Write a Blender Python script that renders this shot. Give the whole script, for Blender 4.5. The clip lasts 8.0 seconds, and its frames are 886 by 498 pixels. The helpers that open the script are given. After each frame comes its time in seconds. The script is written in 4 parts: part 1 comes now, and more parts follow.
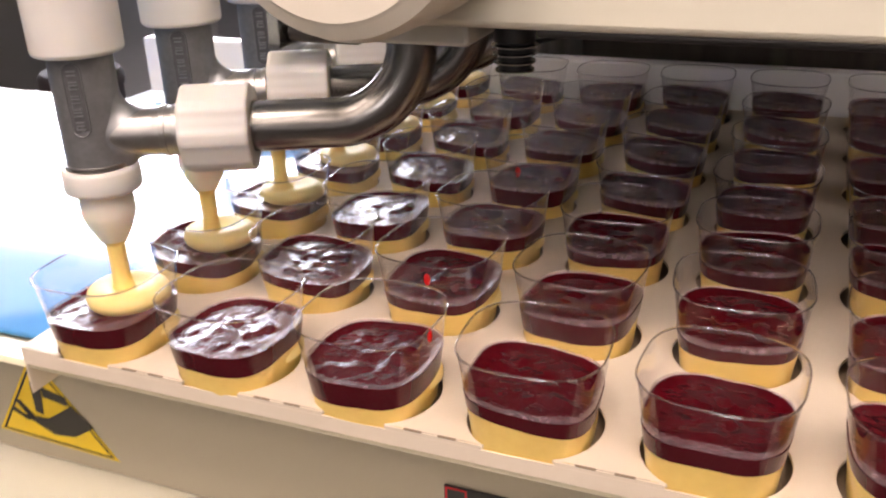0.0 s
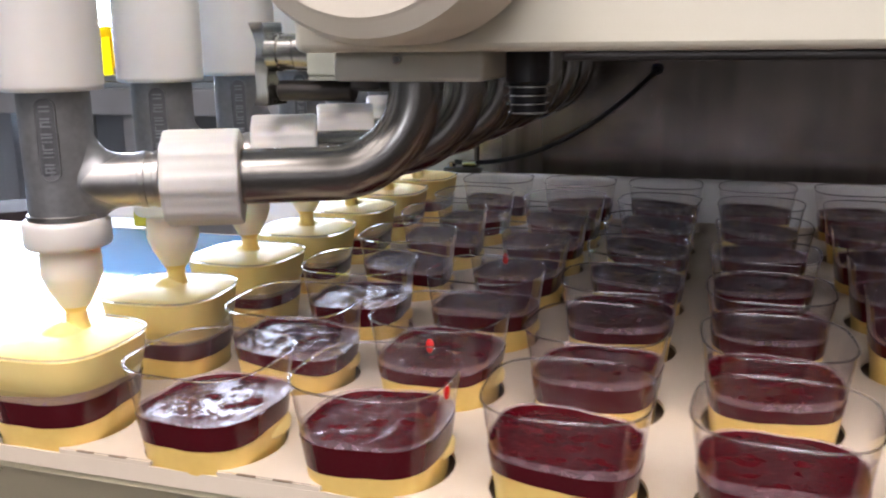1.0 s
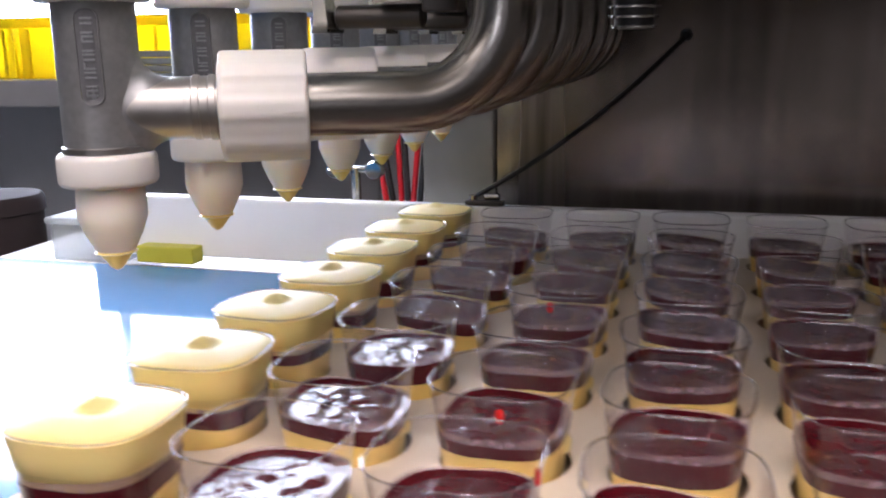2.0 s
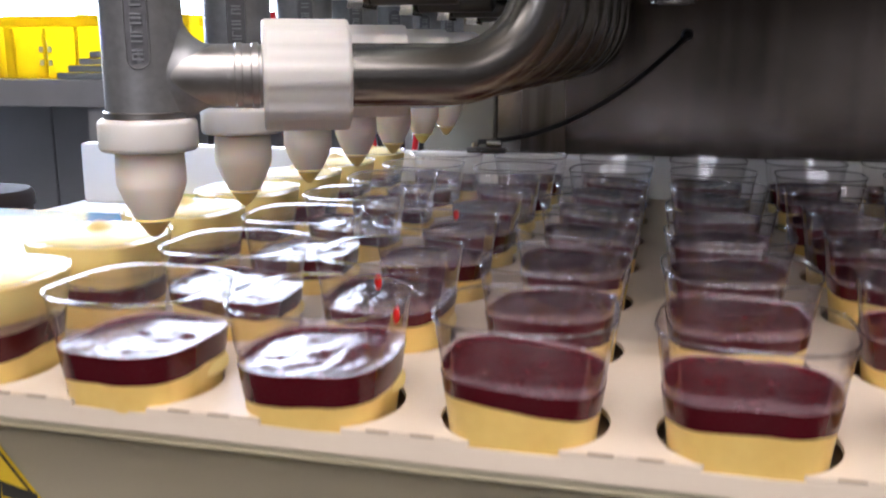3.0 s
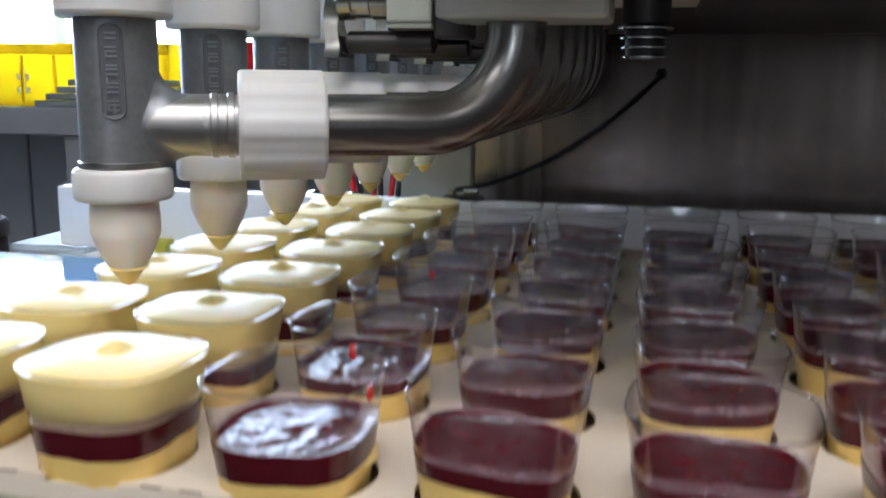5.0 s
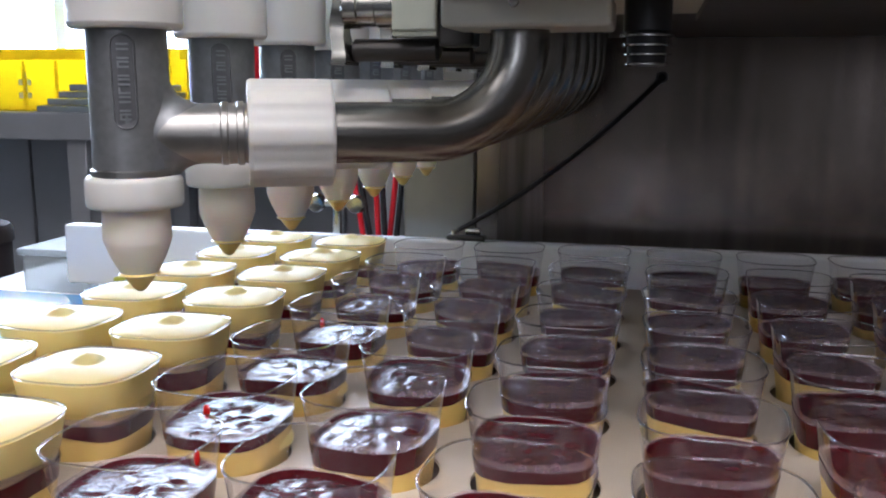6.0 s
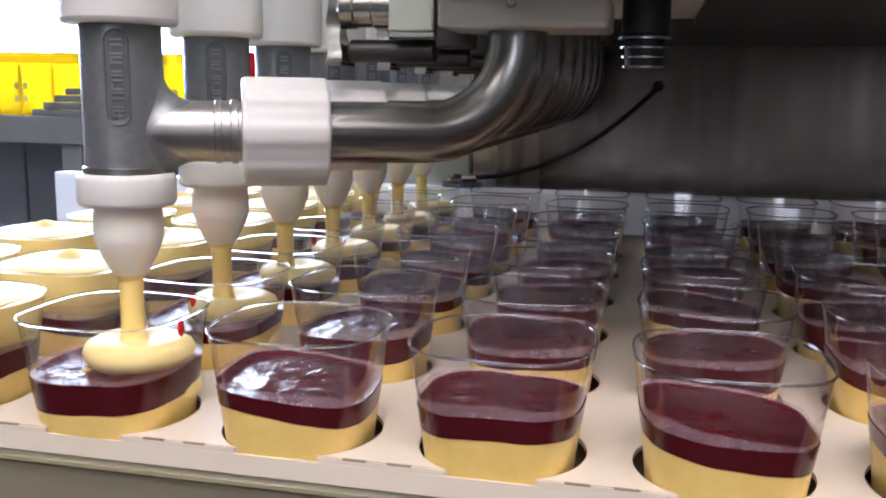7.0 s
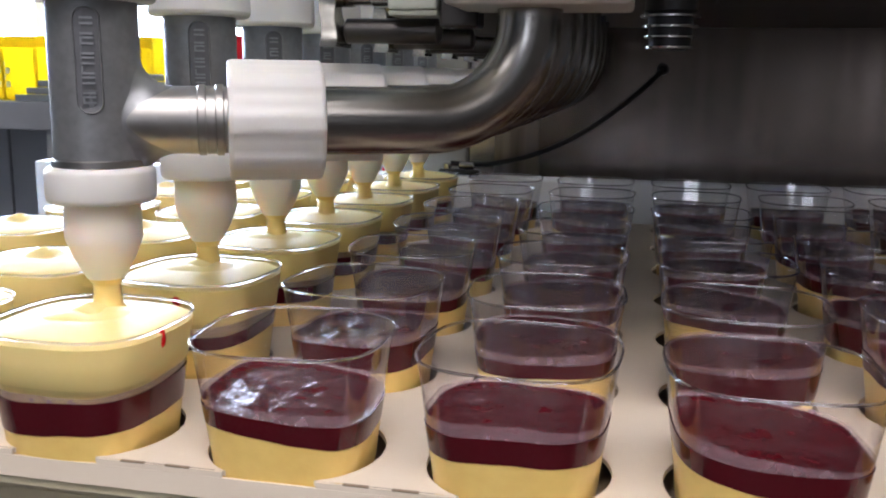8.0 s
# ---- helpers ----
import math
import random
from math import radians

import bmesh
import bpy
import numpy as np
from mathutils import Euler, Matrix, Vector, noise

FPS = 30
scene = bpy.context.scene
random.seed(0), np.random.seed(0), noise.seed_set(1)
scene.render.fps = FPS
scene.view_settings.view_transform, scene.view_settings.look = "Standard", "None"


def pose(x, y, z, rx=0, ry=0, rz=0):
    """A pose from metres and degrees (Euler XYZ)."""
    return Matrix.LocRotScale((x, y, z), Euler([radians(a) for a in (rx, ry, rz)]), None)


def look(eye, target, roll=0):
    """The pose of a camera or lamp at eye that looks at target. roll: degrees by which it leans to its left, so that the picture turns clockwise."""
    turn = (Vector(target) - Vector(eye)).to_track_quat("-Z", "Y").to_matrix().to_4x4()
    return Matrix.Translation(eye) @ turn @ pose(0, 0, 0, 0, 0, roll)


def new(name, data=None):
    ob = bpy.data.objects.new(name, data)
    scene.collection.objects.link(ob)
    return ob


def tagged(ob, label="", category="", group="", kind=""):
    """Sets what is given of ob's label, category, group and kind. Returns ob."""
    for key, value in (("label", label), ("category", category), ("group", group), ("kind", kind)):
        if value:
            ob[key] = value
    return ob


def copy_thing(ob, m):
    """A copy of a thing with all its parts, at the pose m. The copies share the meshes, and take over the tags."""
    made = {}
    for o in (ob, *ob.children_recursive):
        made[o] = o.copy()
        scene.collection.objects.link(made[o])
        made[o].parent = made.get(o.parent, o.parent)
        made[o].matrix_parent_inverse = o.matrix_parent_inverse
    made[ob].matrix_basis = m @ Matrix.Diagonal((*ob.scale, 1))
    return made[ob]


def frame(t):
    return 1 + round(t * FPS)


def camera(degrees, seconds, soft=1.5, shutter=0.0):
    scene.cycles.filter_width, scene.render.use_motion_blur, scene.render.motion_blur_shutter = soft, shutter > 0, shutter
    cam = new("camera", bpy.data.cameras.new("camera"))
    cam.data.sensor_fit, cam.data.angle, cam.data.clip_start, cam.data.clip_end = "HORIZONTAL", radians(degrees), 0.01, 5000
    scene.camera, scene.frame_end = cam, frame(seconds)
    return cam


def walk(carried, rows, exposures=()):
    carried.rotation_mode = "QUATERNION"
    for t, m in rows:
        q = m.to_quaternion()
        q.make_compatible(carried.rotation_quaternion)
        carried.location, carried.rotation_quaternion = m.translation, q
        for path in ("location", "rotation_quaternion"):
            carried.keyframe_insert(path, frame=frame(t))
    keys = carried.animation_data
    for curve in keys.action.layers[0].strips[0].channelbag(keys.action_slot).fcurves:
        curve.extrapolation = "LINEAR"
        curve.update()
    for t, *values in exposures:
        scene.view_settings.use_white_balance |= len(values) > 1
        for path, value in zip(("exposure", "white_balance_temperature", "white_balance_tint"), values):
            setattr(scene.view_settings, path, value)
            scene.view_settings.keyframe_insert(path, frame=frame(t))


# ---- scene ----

# ======================= camera and its walk =======================
cam = camera(51.92, 8.0, 2.0, 0.4)
walk(cam, [
    (0.00, pose(0.3833, -0.3835, 0.2751, 66.027, 1.840, 22.026)),
    (0.50, pose(0.3567, -0.3902, 0.2202, 72.874, 2.398, 18.491)),
    (1.00, pose(0.3330, -0.3781, 0.2009, 76.837, 0.678, 17.527)),
    (1.20, pose(0.3135, -0.3722, 0.1952, 76.717, 0.772, 17.596)),
    (2.30, pose(0.2538, -0.3470, 0.1490, 77.20, 1.05, 14.20)),
    (2.50, pose(0.2486, -0.3471, 0.1471, 77.078, 1.067, 13.463)),
    (3.00, pose(0.2356, -0.3633, 0.1396, 77.844, 0.002, 14.219)),
    (3.50, pose(0.2407, -0.3693, 0.1480, 79.537, -0.097, 14.053)),
    (4.00, pose(0.2392, -0.3696, 0.1513, 80.276, -0.271, 13.424)),
    (5.50, pose(0.2378, -0.3611, 0.1508, 79.254, -0.500, 12.889)),
    (6.00, pose(0.2368, -0.3708, 0.1536, 79.619, -0.223, 12.942)),
    (6.50, pose(0.2342, -0.3759, 0.1557, 79.940, -1.299, 12.751)),
    (7.00, pose(0.2364, -0.3678, 0.1492, 80.231, -0.901, 12.742)),
    (7.50, pose(0.2302, -0.3482, 0.1472, 79.296, -0.623, 12.634)),
    (8.00, pose(0.2209, -0.3317, 0.1490, 79.256, -0.754, 12.111)),
], exposures=[
    (0.0, 0.04, 7450, 28), (0.5, 0.05, 6850, 23), (1.0, 0.08, 6450, 22), (2.5, -0.19, 6550, 27), (3.0, -0.06, 6350, 22), (3.5, -0.12, 6150, 16),
    (4.0, -0.23, 5850, 11), (5.5, -0.40, 5900, 15), (6.5, -0.31, 6000, 20), (7.0, -0.03, 6050, 21), (7.5, -0.04, 6100, 21), (8.0, -0.16, 6100, 19)])




# ======================= world, sun, large lights =======================
world = bpy.data.worlds.new("world")
scene.world = world
world.use_nodes = True
_n = world.node_tree.nodes
_sky = _n.new("ShaderNodeTexSky")
_sky.sky_type = "NISHITA"
_sky.sun_disc = False
_sky.sun_elevation = radians(38)
_sky.sun_rotation = radians(-30)
world.node_tree.links.new(_sky.outputs[0], _n["Background"].inputs[0])
_n["Background"].inputs[1].default_value = 0.12


def area_lamp(name, m, sx, sy, watts, colour):
    d = bpy.data.lights.new(name, "AREA")
    d.shape, d.size, d.size_y, d.energy, d.color = "RECTANGLE", sx, sy, watts, colour
    ob = new(name, d)
    ob.matrix_world = m
    return ob


# daylight that comes in through the window beyond the crates
area_lamp("window_daylight", look((-2.1, 2.66, 0.85), (-0.6, 0.3, 0.1)), 2.3, 1.2, 36, (0.78, 0.89, 1.0))
# the ceiling's light panels, over the aisle before the machine
area_lamp("panel_light", look((0.1, -0.9, 1.75), (0.1, -0.9, 0)), 0.6, 0.6, 13, (1.0, 0.95, 0.88))
area_lamp("panel_light", look((0.85, -0.9, 1.75), (0.85, -0.9, 0)), 0.6, 0.6, 12, (1.0, 0.95, 0.88))

# ======================= materials =======================


def material(name, colour, rough=0.5, metal=0.0, grain=0.0, scale=60.0, bump=0.0, stretch=(1, 1, 1), tint=None,
             spots=0.0, subsurface=0.0, transmission=0.0, ior=1.45, alpha=1.0, coat=0.0, rough_var=0.0, radius=0.004, detail=6.0):
    """A Principled surface with fine grain, slow stains and relief in object space."""
    m = bpy.data.materials.new(name)
    m.use_nodes = True
    t = m.node_tree
    b = t.nodes["Principled BSDF"]
    b.inputs["Base Color"].default_value = (*colour, 1)
    b.inputs["Roughness"].default_value = rough
    b.inputs["Metallic"].default_value = metal
    b.inputs["IOR"].default_value = ior
    b.inputs["Transmission Weight"].default_value = transmission
    b.inputs["Coat Weight"].default_value = coat
    b.inputs["Coat Roughness"].default_value = 0.06
    b.inputs["Alpha"].default_value = alpha
    if subsurface:
        b.inputs["Subsurface Weight"].default_value = subsurface
        b.inputs["Subsurface Radius"].default_value = (radius, radius * 0.7, radius * 0.4)
        b.inputs["Subsurface Scale"].default_value = 1.0
    if grain or bump or spots or rough_var:
        co = t.nodes.new("ShaderNodeTexCoord")
        mp = t.nodes.new("ShaderNodeMapping")
        mp.inputs["Scale"].default_value = stretch
        t.links.new(co.outputs["Object"], mp.inputs[0])
        fine = t.nodes.new("ShaderNodeTexNoise")
        fine.inputs["Scale"].default_value = scale
        fine.inputs["Detail"].default_value = detail
        slow = t.nodes.new("ShaderNodeTexNoise")
        slow.inputs["Scale"].default_value = scale * 0.13
        slow.inputs["Detail"].default_value = 3
        for n in (fine, slow):
            t.links.new(mp.outputs[0], n.inputs["Vector"])
        if grain or spots:
            dark = tint or tuple(c * 0.55 for c in colour)
            mix = t.nodes.new("ShaderNodeMix")
            mix.data_type = "RGBA"
            mix.inputs[6].default_value = (*colour, 1)
            mix.inputs[7].default_value = (*dark, 1)
            add = t.nodes.new("ShaderNodeMath")
            add.operation = "MULTIPLY_ADD"
            r1 = t.nodes.new("ShaderNodeMapRange")
            r1.inputs[1].default_value, r1.inputs[2].default_value = 0.35, 0.75
            r1.inputs[4].default_value = grain
            r2 = t.nodes.new("ShaderNodeMapRange")
            r2.inputs[1].default_value, r2.inputs[2].default_value = 0.45, 0.8
            r2.inputs[4].default_value = spots
            t.links.new(fine.outputs[0], r1.inputs[0])
            t.links.new(slow.outputs[0], r2.inputs[0])
            add.inputs[1].default_value = 1.0
            t.links.new(r1.outputs[0], add.inputs[0])
            t.links.new(r2.outputs[0], add.inputs[2])
            t.links.new(add.outputs[0], mix.inputs[0])
            t.links.new(mix.outputs[2], b.inputs["Base Color"])
        if rough_var:
            rr = t.nodes.new("ShaderNodeMapRange")
            rr.inputs[1].default_value, rr.inputs[2].default_value = 0.3, 0.75
            rr.inputs[3].default_value, rr.inputs[4].default_value = max(0.02, rough - rough_var), rough + rough_var
            t.links.new(slow.outputs[0], rr.inputs[0])
            t.links.new(rr.outputs[0], b.inputs["Roughness"])
        if bump:
            bp = t.nodes.new("ShaderNodeBump")
            bp.inputs["Strength"].default_value = 1.0
            bp.inputs["Distance"].default_value = bump
            t.links.new(fine.outputs[0], bp.inputs["Height"])
            t.links.new(bp.outputs[0], b.inputs["Normal"])
    return m


def clear_plastic(name, tint=(0.985, 0.985, 0.985), gloss=1.0, haze=0.0, ripple=0.0):
    """Thin clear moulded plastic: it lets light through and mirrors a little, more at the edges."""
    m = bpy.data.materials.new(name)
    m.use_nodes = True
    t = m.node_tree
    t.nodes.remove(t.nodes["Principled BSDF"])
    clear = t.nodes.new("ShaderNodeBsdfTransparent")
    clear.inputs[0].default_value = (*tint, 1)
    shine = t.nodes.new("ShaderNodeBsdfGlossy")
    shine.inputs["Roughness"].default_value = 0.06
    shine.inputs["Roughness"].default_value = 0.03 if ripple else 0.06
    edge = t.nodes.new("ShaderNodeLayerWeight")
    edge.inputs[0].default_value = 0.5
    if ripple:
        # upright ripples of the moulded wall draw reflections into streaks
        at = t.nodes.new("ShaderNodeTexCoord")
        tall = t.nodes.new("ShaderNodeMapping")
        tall.inputs["Scale"].default_value = (1, 1, 0.1)
        wavy = t.nodes.new("ShaderNodeTexNoise")
        wavy.inputs["Scale"].default_value = 140
        wavy.inputs["Detail"].default_value = 1.5
        relief = t.nodes.new("ShaderNodeBump")
        relief.inputs["Distance"].default_value = 0.0001 * ripple / 0.02
        t.links.new(at.outputs["Object"], tall.inputs[0])
        t.links.new(tall.outputs[0], wavy.inputs["Vector"])
        t.links.new(wavy.outputs[0], relief.inputs["Height"])
        t.links.new(relief.outputs[0], shine.inputs["Normal"])
    power = t.nodes.new("ShaderNodeMath")
    power.operation = "POWER"
    power.inputs[1].default_value = 4.0
    mul = t.nodes.new("ShaderNodeMath")
    mul.operation = "MULTIPLY_ADD"
    mul.use_clamp = True
    mul.inputs[1].default_value = 0.75 * gloss
    mul.inputs[2].default_value = 0.036 * gloss
    mix = t.nodes.new("ShaderNodeMixShader")
    t.links.new(edge.outputs[1], power.inputs[0])
    t.links.new(power.outputs[0], mul.inputs[0])
    t.links.new(mul.outputs[0], mix.inputs[0])
    veil = t.nodes.new("ShaderNodeBsdfTranslucent")
    veil.inputs[0].default_value = (0.95, 0.95, 0.97, 1)
    coord = t.nodes.new("ShaderNodeTexCoord")
    stretch = t.nodes.new("ShaderNodeMapping")
    stretch.inputs["Scale"].default_value = (1, 1, 0.12)
    streak = t.nodes.new("ShaderNodeTexNoise")
    streak.inputs["Scale"].default_value = 160
    amount = t.nodes.new("ShaderNodeMapRange")
    amount.inputs[1].default_value, amount.inputs[2].default_value = 0.35, 0.75
    amount.inputs[3].default_value, amount.inputs[4].default_value = haze * 0.45, haze * 1.9
    hazy = t.nodes.new("ShaderNodeMixShader")
    t.links.new(coord.outputs["Object"], stretch.inputs[0])
    t.links.new(stretch.outputs[0], streak.inputs["Vector"])
    t.links.new(streak.outputs[0], amount.inputs[0])
    t.links.new(amount.outputs[0], hazy.inputs[0])
    t.links.new(clear.outputs[0], hazy.inputs[1])
    t.links.new(veil.outputs[0], hazy.inputs[2])
    t.links.new(hazy.outputs[0], mix.inputs[1])
    t.links.new(shine.outputs[0], mix.inputs[2])
    t.links.new(mix.outputs[0], t.nodes["Material Output"].inputs[0])
    return m


def solid_clear(name):
    """Thick clear plastic, as in a rolled rim: it bends the light behind it."""
    m = bpy.data.materials.new(name)
    m.use_nodes = True
    b = m.node_tree.nodes["Principled BSDF"]
    b.inputs["Base Color"].default_value = (0.70, 0.70, 0.74, 1)
    b.inputs["Transmission Weight"].default_value = 1.0
    b.inputs["Roughness"].default_value = 0.13
    b.inputs["IOR"].default_value = 1.38
    return m


def milky(name, colour, through_share, clear_share=0.0):
    """Thin coloured plastic that glows softly when daylight stands behind it."""
    m = bpy.data.materials.new(name)
    m.use_nodes = True
    t = m.node_tree
    b = t.nodes["Principled BSDF"]
    b.inputs["Roughness"].default_value = 0.38
    coord = t.nodes.new("ShaderNodeTexCoord")
    grain = t.nodes.new("ShaderNodeTexNoise")
    grain.inputs["Scale"].default_value = 18
    grain.inputs["Detail"].default_value = 5
    t.links.new(coord.outputs["Object"], grain.inputs["Vector"])
    shade = t.nodes.new("ShaderNodeMix")
    shade.data_type = "RGBA"
    shade.inputs[6].default_value = (*colour, 1)
    shade.inputs[7].default_value = (*(c * 0.82 for c in colour), 1)
    t.links.new(grain.outputs[0], shade.inputs[0])
    t.links.new(shade.outputs[2], b.inputs["Base Color"])
    back = t.nodes.new("ShaderNodeBsdfTranslucent")
    t.links.new(shade.outputs[2], back.inputs[0])
    mix = t.nodes.new("ShaderNodeMixShader")
    mix.inputs[0].default_value = through_share
    t.links.new(b.outputs[0], mix.inputs[1])
    t.links.new(back.outputs[0], mix.inputs[2])
    clear = t.nodes.new("ShaderNodeBsdfTransparent")
    last = t.nodes.new("ShaderNodeMixShader")
    last.inputs[0].default_value = clear_share
    t.links.new(mix.outputs[0], last.inputs[1])
    t.links.new(clear.outputs[0], last.inputs[2])
    t.links.new(last.outputs[0], t.nodes["Material Output"].inputs[0])
    return m


def glowing(name, colour, strength):
    m = bpy.data.materials.new(name)
    m.use_nodes = True
    t = m.node_tree
    e = t.nodes.new("ShaderNodeEmission")
    e.inputs[0].default_value = (*colour, 1)
    e.inputs[1].default_value = strength
    t.links.new(e.outputs[0], t.nodes["Material Output"].inputs[0])
    return m


STEEL = material("brushed_steel", (0.27, 0.26, 0.24), 0.27, 1.0, 0.16, 30, 0.0, rough_var=0.03)
STEEL_DULL = material("dull_steel", (0.40, 0.385, 0.36), 0.36, 1.0, 0.4, 60, 0.00006, rough_var=0.08)
CAST = material("cast_grey", (0.25, 0.255, 0.262), 0.42, 0.6, 0.35, 260, 0.00012, spots=0.25, rough_var=0.08)
CAST_MARK = material("cast_grey_raised", (0.27, 0.28, 0.29), 0.4, 0.7, 0.2, 260, 0.00008)
CAST_PLATE = material("cast_grey_darker", (0.13, 0.132, 0.138), 0.5, 0.5, 0.3, 260, 0.0001)
WHITE = material("white_nylon", (0.66, 0.645, 0.61), 0.42, 0.0, 0.10, 120, 0.00005, tint=(0.56, 0.53, 0.47), spots=0.15, subsurface=0.25)
NOZZLE = material("nozzle_plastic", (0.86, 0.79, 0.69), 0.45, 0.0, 0.12, 90, 0.00005, tint=(0.72, 0.63, 0.50), spots=0.15, subsurface=0.6, radius=0.012)
CREAM = material("custard_cream", (0.83, 0.66, 0.27), 0.5, 0.0, 0.10, 90, 0.00012, tint=(0.80, 0.60, 0.21), subsurface=0.3, ior=1.25)
CREAM_WET = material("wet_custard", (0.86, 0.64, 0.22), 0.32, 0.0, 0.1, 70, 0.0001, tint=(0.8, 0.52, 0.1), subsurface=0.3, coat=0.4)
CAKE = material("yellow_mousse", (0.82, 0.59, 0.18), 0.5, 0.0, 0.2, 160, 0.0002, tint=(0.66, 0.40, 0.09), spots=0.25, subsurface=0.25, coat=0.3)
JAM = material("berry_jam", (0.066, 0.0026, 0.0058), 0.21, 0.0, 0.45, 210, 0.0006, tint=(0.028, 0.0015, 0.003), spots=0.35, ior=1.36, detail=2.2, rough_var=0.04)
JAM_WALL = material("pressed_jam", (0.068, 0.003, 0.007), 0.2, 0.0, 0.3, 90, 0.0001, tint=(0.05, 0.003, 0.006), spots=0.4)
SHEEN_BAND = material("jam_smear", (0.60, 0.44, 0.48), 0.2, 0.0, 0.7, 120, 0.0002, tint=(0.34, 0.12, 0.16), alpha=0.42)
RED_DRIP = material("red_jelly", (0.62, 0.015, 0.012), 0.2, 0.0, 0.2, 300, 0.0001, coat=0.5)
CUP = clear_plastic("clear_cup", (0.965, 0.96, 0.965), 1.15, 0.015, 0.026)
CUP_RIM = solid_clear("clear_cup_rim")
CARD = material("cream_card", (0.69, 0.605, 0.49), 0.55, 0.0, 0.16, 130, 0.00008, tint=(0.64, 0.53, 0.40), spots=0.2)
BAR_PAINT = material("grey_green_paint", (0.62, 0.62, 0.54), 0.36, 0.0, 0.14, 50, 0.00005, tint=(0.36, 0.36, 0.28), spots=0.2)
BLOCK_PAINT = material("dull_green_grey", (0.46, 0.48, 0.40), 0.45, 0.1, 0.2, 60, 0.00005, spots=0.25)
SLOT_AND_SHADE = material("card_slot_and_shade", (0.24, 0.18, 0.12), 0.8, 0.0, 0.2, 200)
PAINT = material("cream_paint", (0.38, 0.34, 0.26), 0.4, 0.0, 0.14, 40, 0.00006, tint=(0.38, 0.34, 0.25), spots=0.2)
# olive cream with long darker mottles
OLIVE = material("olive_mottled_paint", (0.66, 0.62, 0.45), 0.42, 0.0, 0.35, 30, 0.00008, (0.5, 3, 3), tint=(0.50, 0.44, 0.27), spots=0.4)
PAINT_PALE = material("pale_cream_paint", (0.66, 0.64, 0.53), 0.36, 0.0, 0.12, 50, 0.00005, tint=(0.56, 0.53, 0.40), spots=0.15)
HDPE = material("white_polyethylene", (0.82, 0.83, 0.82), 0.4, 0.0, 0.08, 60, 0.00005, tint=(0.7, 0.7, 0.68), subsurface=0.1)
BELT = material("blue_belt", (0.05, 0.27, 0.58), 0.06, 0.0, 0.12, 80, tint=(0.03, 0.2, 0.5), ior=1.33, coat=0.12)
# the near-black upright streaks paint in dark reflections on the steel
WALL_STEEL = material("stainless_mirror_streaks", (0.25, 0.215, 0.19), 0.25, 1.0, 0.35, 12, 0.00006, (5, 5, 0.3), tint=(0.020, 0.017, 0.015), spots=0.85, rough_var=0.1)
DARK_STEEL_SHADE = material("dark_steel_and_shade", (0.07, 0.065, 0.06), 0.4, 0.8, 0.4, 20, 0.0001, spots=0.4)
BLACK = material("black_rubber", (0.012, 0.012, 0.013), 0.5, 0.0, 0.3, 200, 0.00005)
CHROME = material("chrome", (0.40, 0.39, 0.36), 0.22, 1.0, 0.15, 100, 0.00003)
YELLOW_CRATE = milky("yellow_crate_plastic", (0.95, 0.80, 0.02), 0.55)
MILKY = milky("milky_plastic", (0.46, 0.47, 0.46), 0.4, 0.45)
CRATE_MARK = material("crate_mark", (0.88, 0.86, 0.62), 0.5, 0.0, 0.3, 60)
GREY_CABINET = material("grey_cabinet_paint", (0.42, 0.43, 0.45), 0.45, 0.0, 0.15, 8, 0.0001, spots=0.2)
TABLE = material("grey_table_sheet", (0.5, 0.51, 0.53), 0.4, 0.3, 0.25, 10, 0.0001, spots=0.25)
LIDS = material("grey_lids", (0.30, 0.34, 0.36), 0.4, 0.0, 0.25, 30, 0.0002)
SIGN_YELLOW = material("sign_yellow", (0.80, 0.56, 0.02), 0.4, 0.0, 0.15, 60, tint=(0.7, 0.46, 0.02))
SIGN_BLACK = material("sign_black", (0.018, 0.017, 0.016), 0.45, 0.0, 0.2, 80)
RED = material("red_hose", (0.55, 0.012, 0.02), 0.35, 0.0, 0.2, 80)
TILE = material("floor_tile", (0.06, 0.053, 0.047), 0.4, 0.0, 0.3, 8, 0.0003, spots=0.3)
ROOM = material("room_paint", (0.15, 0.14, 0.13), 0.7, 0.0, 0.12, 3, 0.0002, spots=0.12)
BIN_BROWN = material("dark_bin_plastic", (0.028, 0.019, 0.020), 0.9, 0.0, 0.3, 30, 0.0002, spots=0.2)
PANEL_GLOW = glowing("panel_glow", (1.0, 0.95, 0.88), 7.0)
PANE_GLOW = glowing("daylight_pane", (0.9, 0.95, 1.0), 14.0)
PANE_FILL = glowing("added_fill_pane", (0.95, 0.96, 1.0), 0.6)
WINDOW_GLOW = glowing("window_glow", (0.70, 0.86, 1.0), 33.0)

# ======================= mesh helpers =======================


def bm_object(name, bm, mat, parent=None, label="", smooth=True):
    me = bpy.data.meshes.new(name)
    bm.normal_update()
    if smooth:
        # soft shading, with crisp flat faces beside narrow bevels
        for f in bm.faces:
            f.smooth = True
        for e in bm.edges:
            if len(e.link_faces) == 2:
                turn = e.calc_face_angle(0.0)
                a, b = (f.calc_area() for f in e.link_faces)
                e.smooth = not (turn > radians(38) or (turn > radians(8) and max(a, b) > 8 * min(a, b)))
    bm.to_mesh(me)
    bm.free()
    me.materials.append(mat)
    ob = new(name, me)
    if parent is not None:
        ob.parent = parent
    if label:
        ob["label"] = label
    return ob


def part(name, bm, mat, parent, label="", smooth=True):
    return bm_object(name, bm, mat, parent, label, smooth)


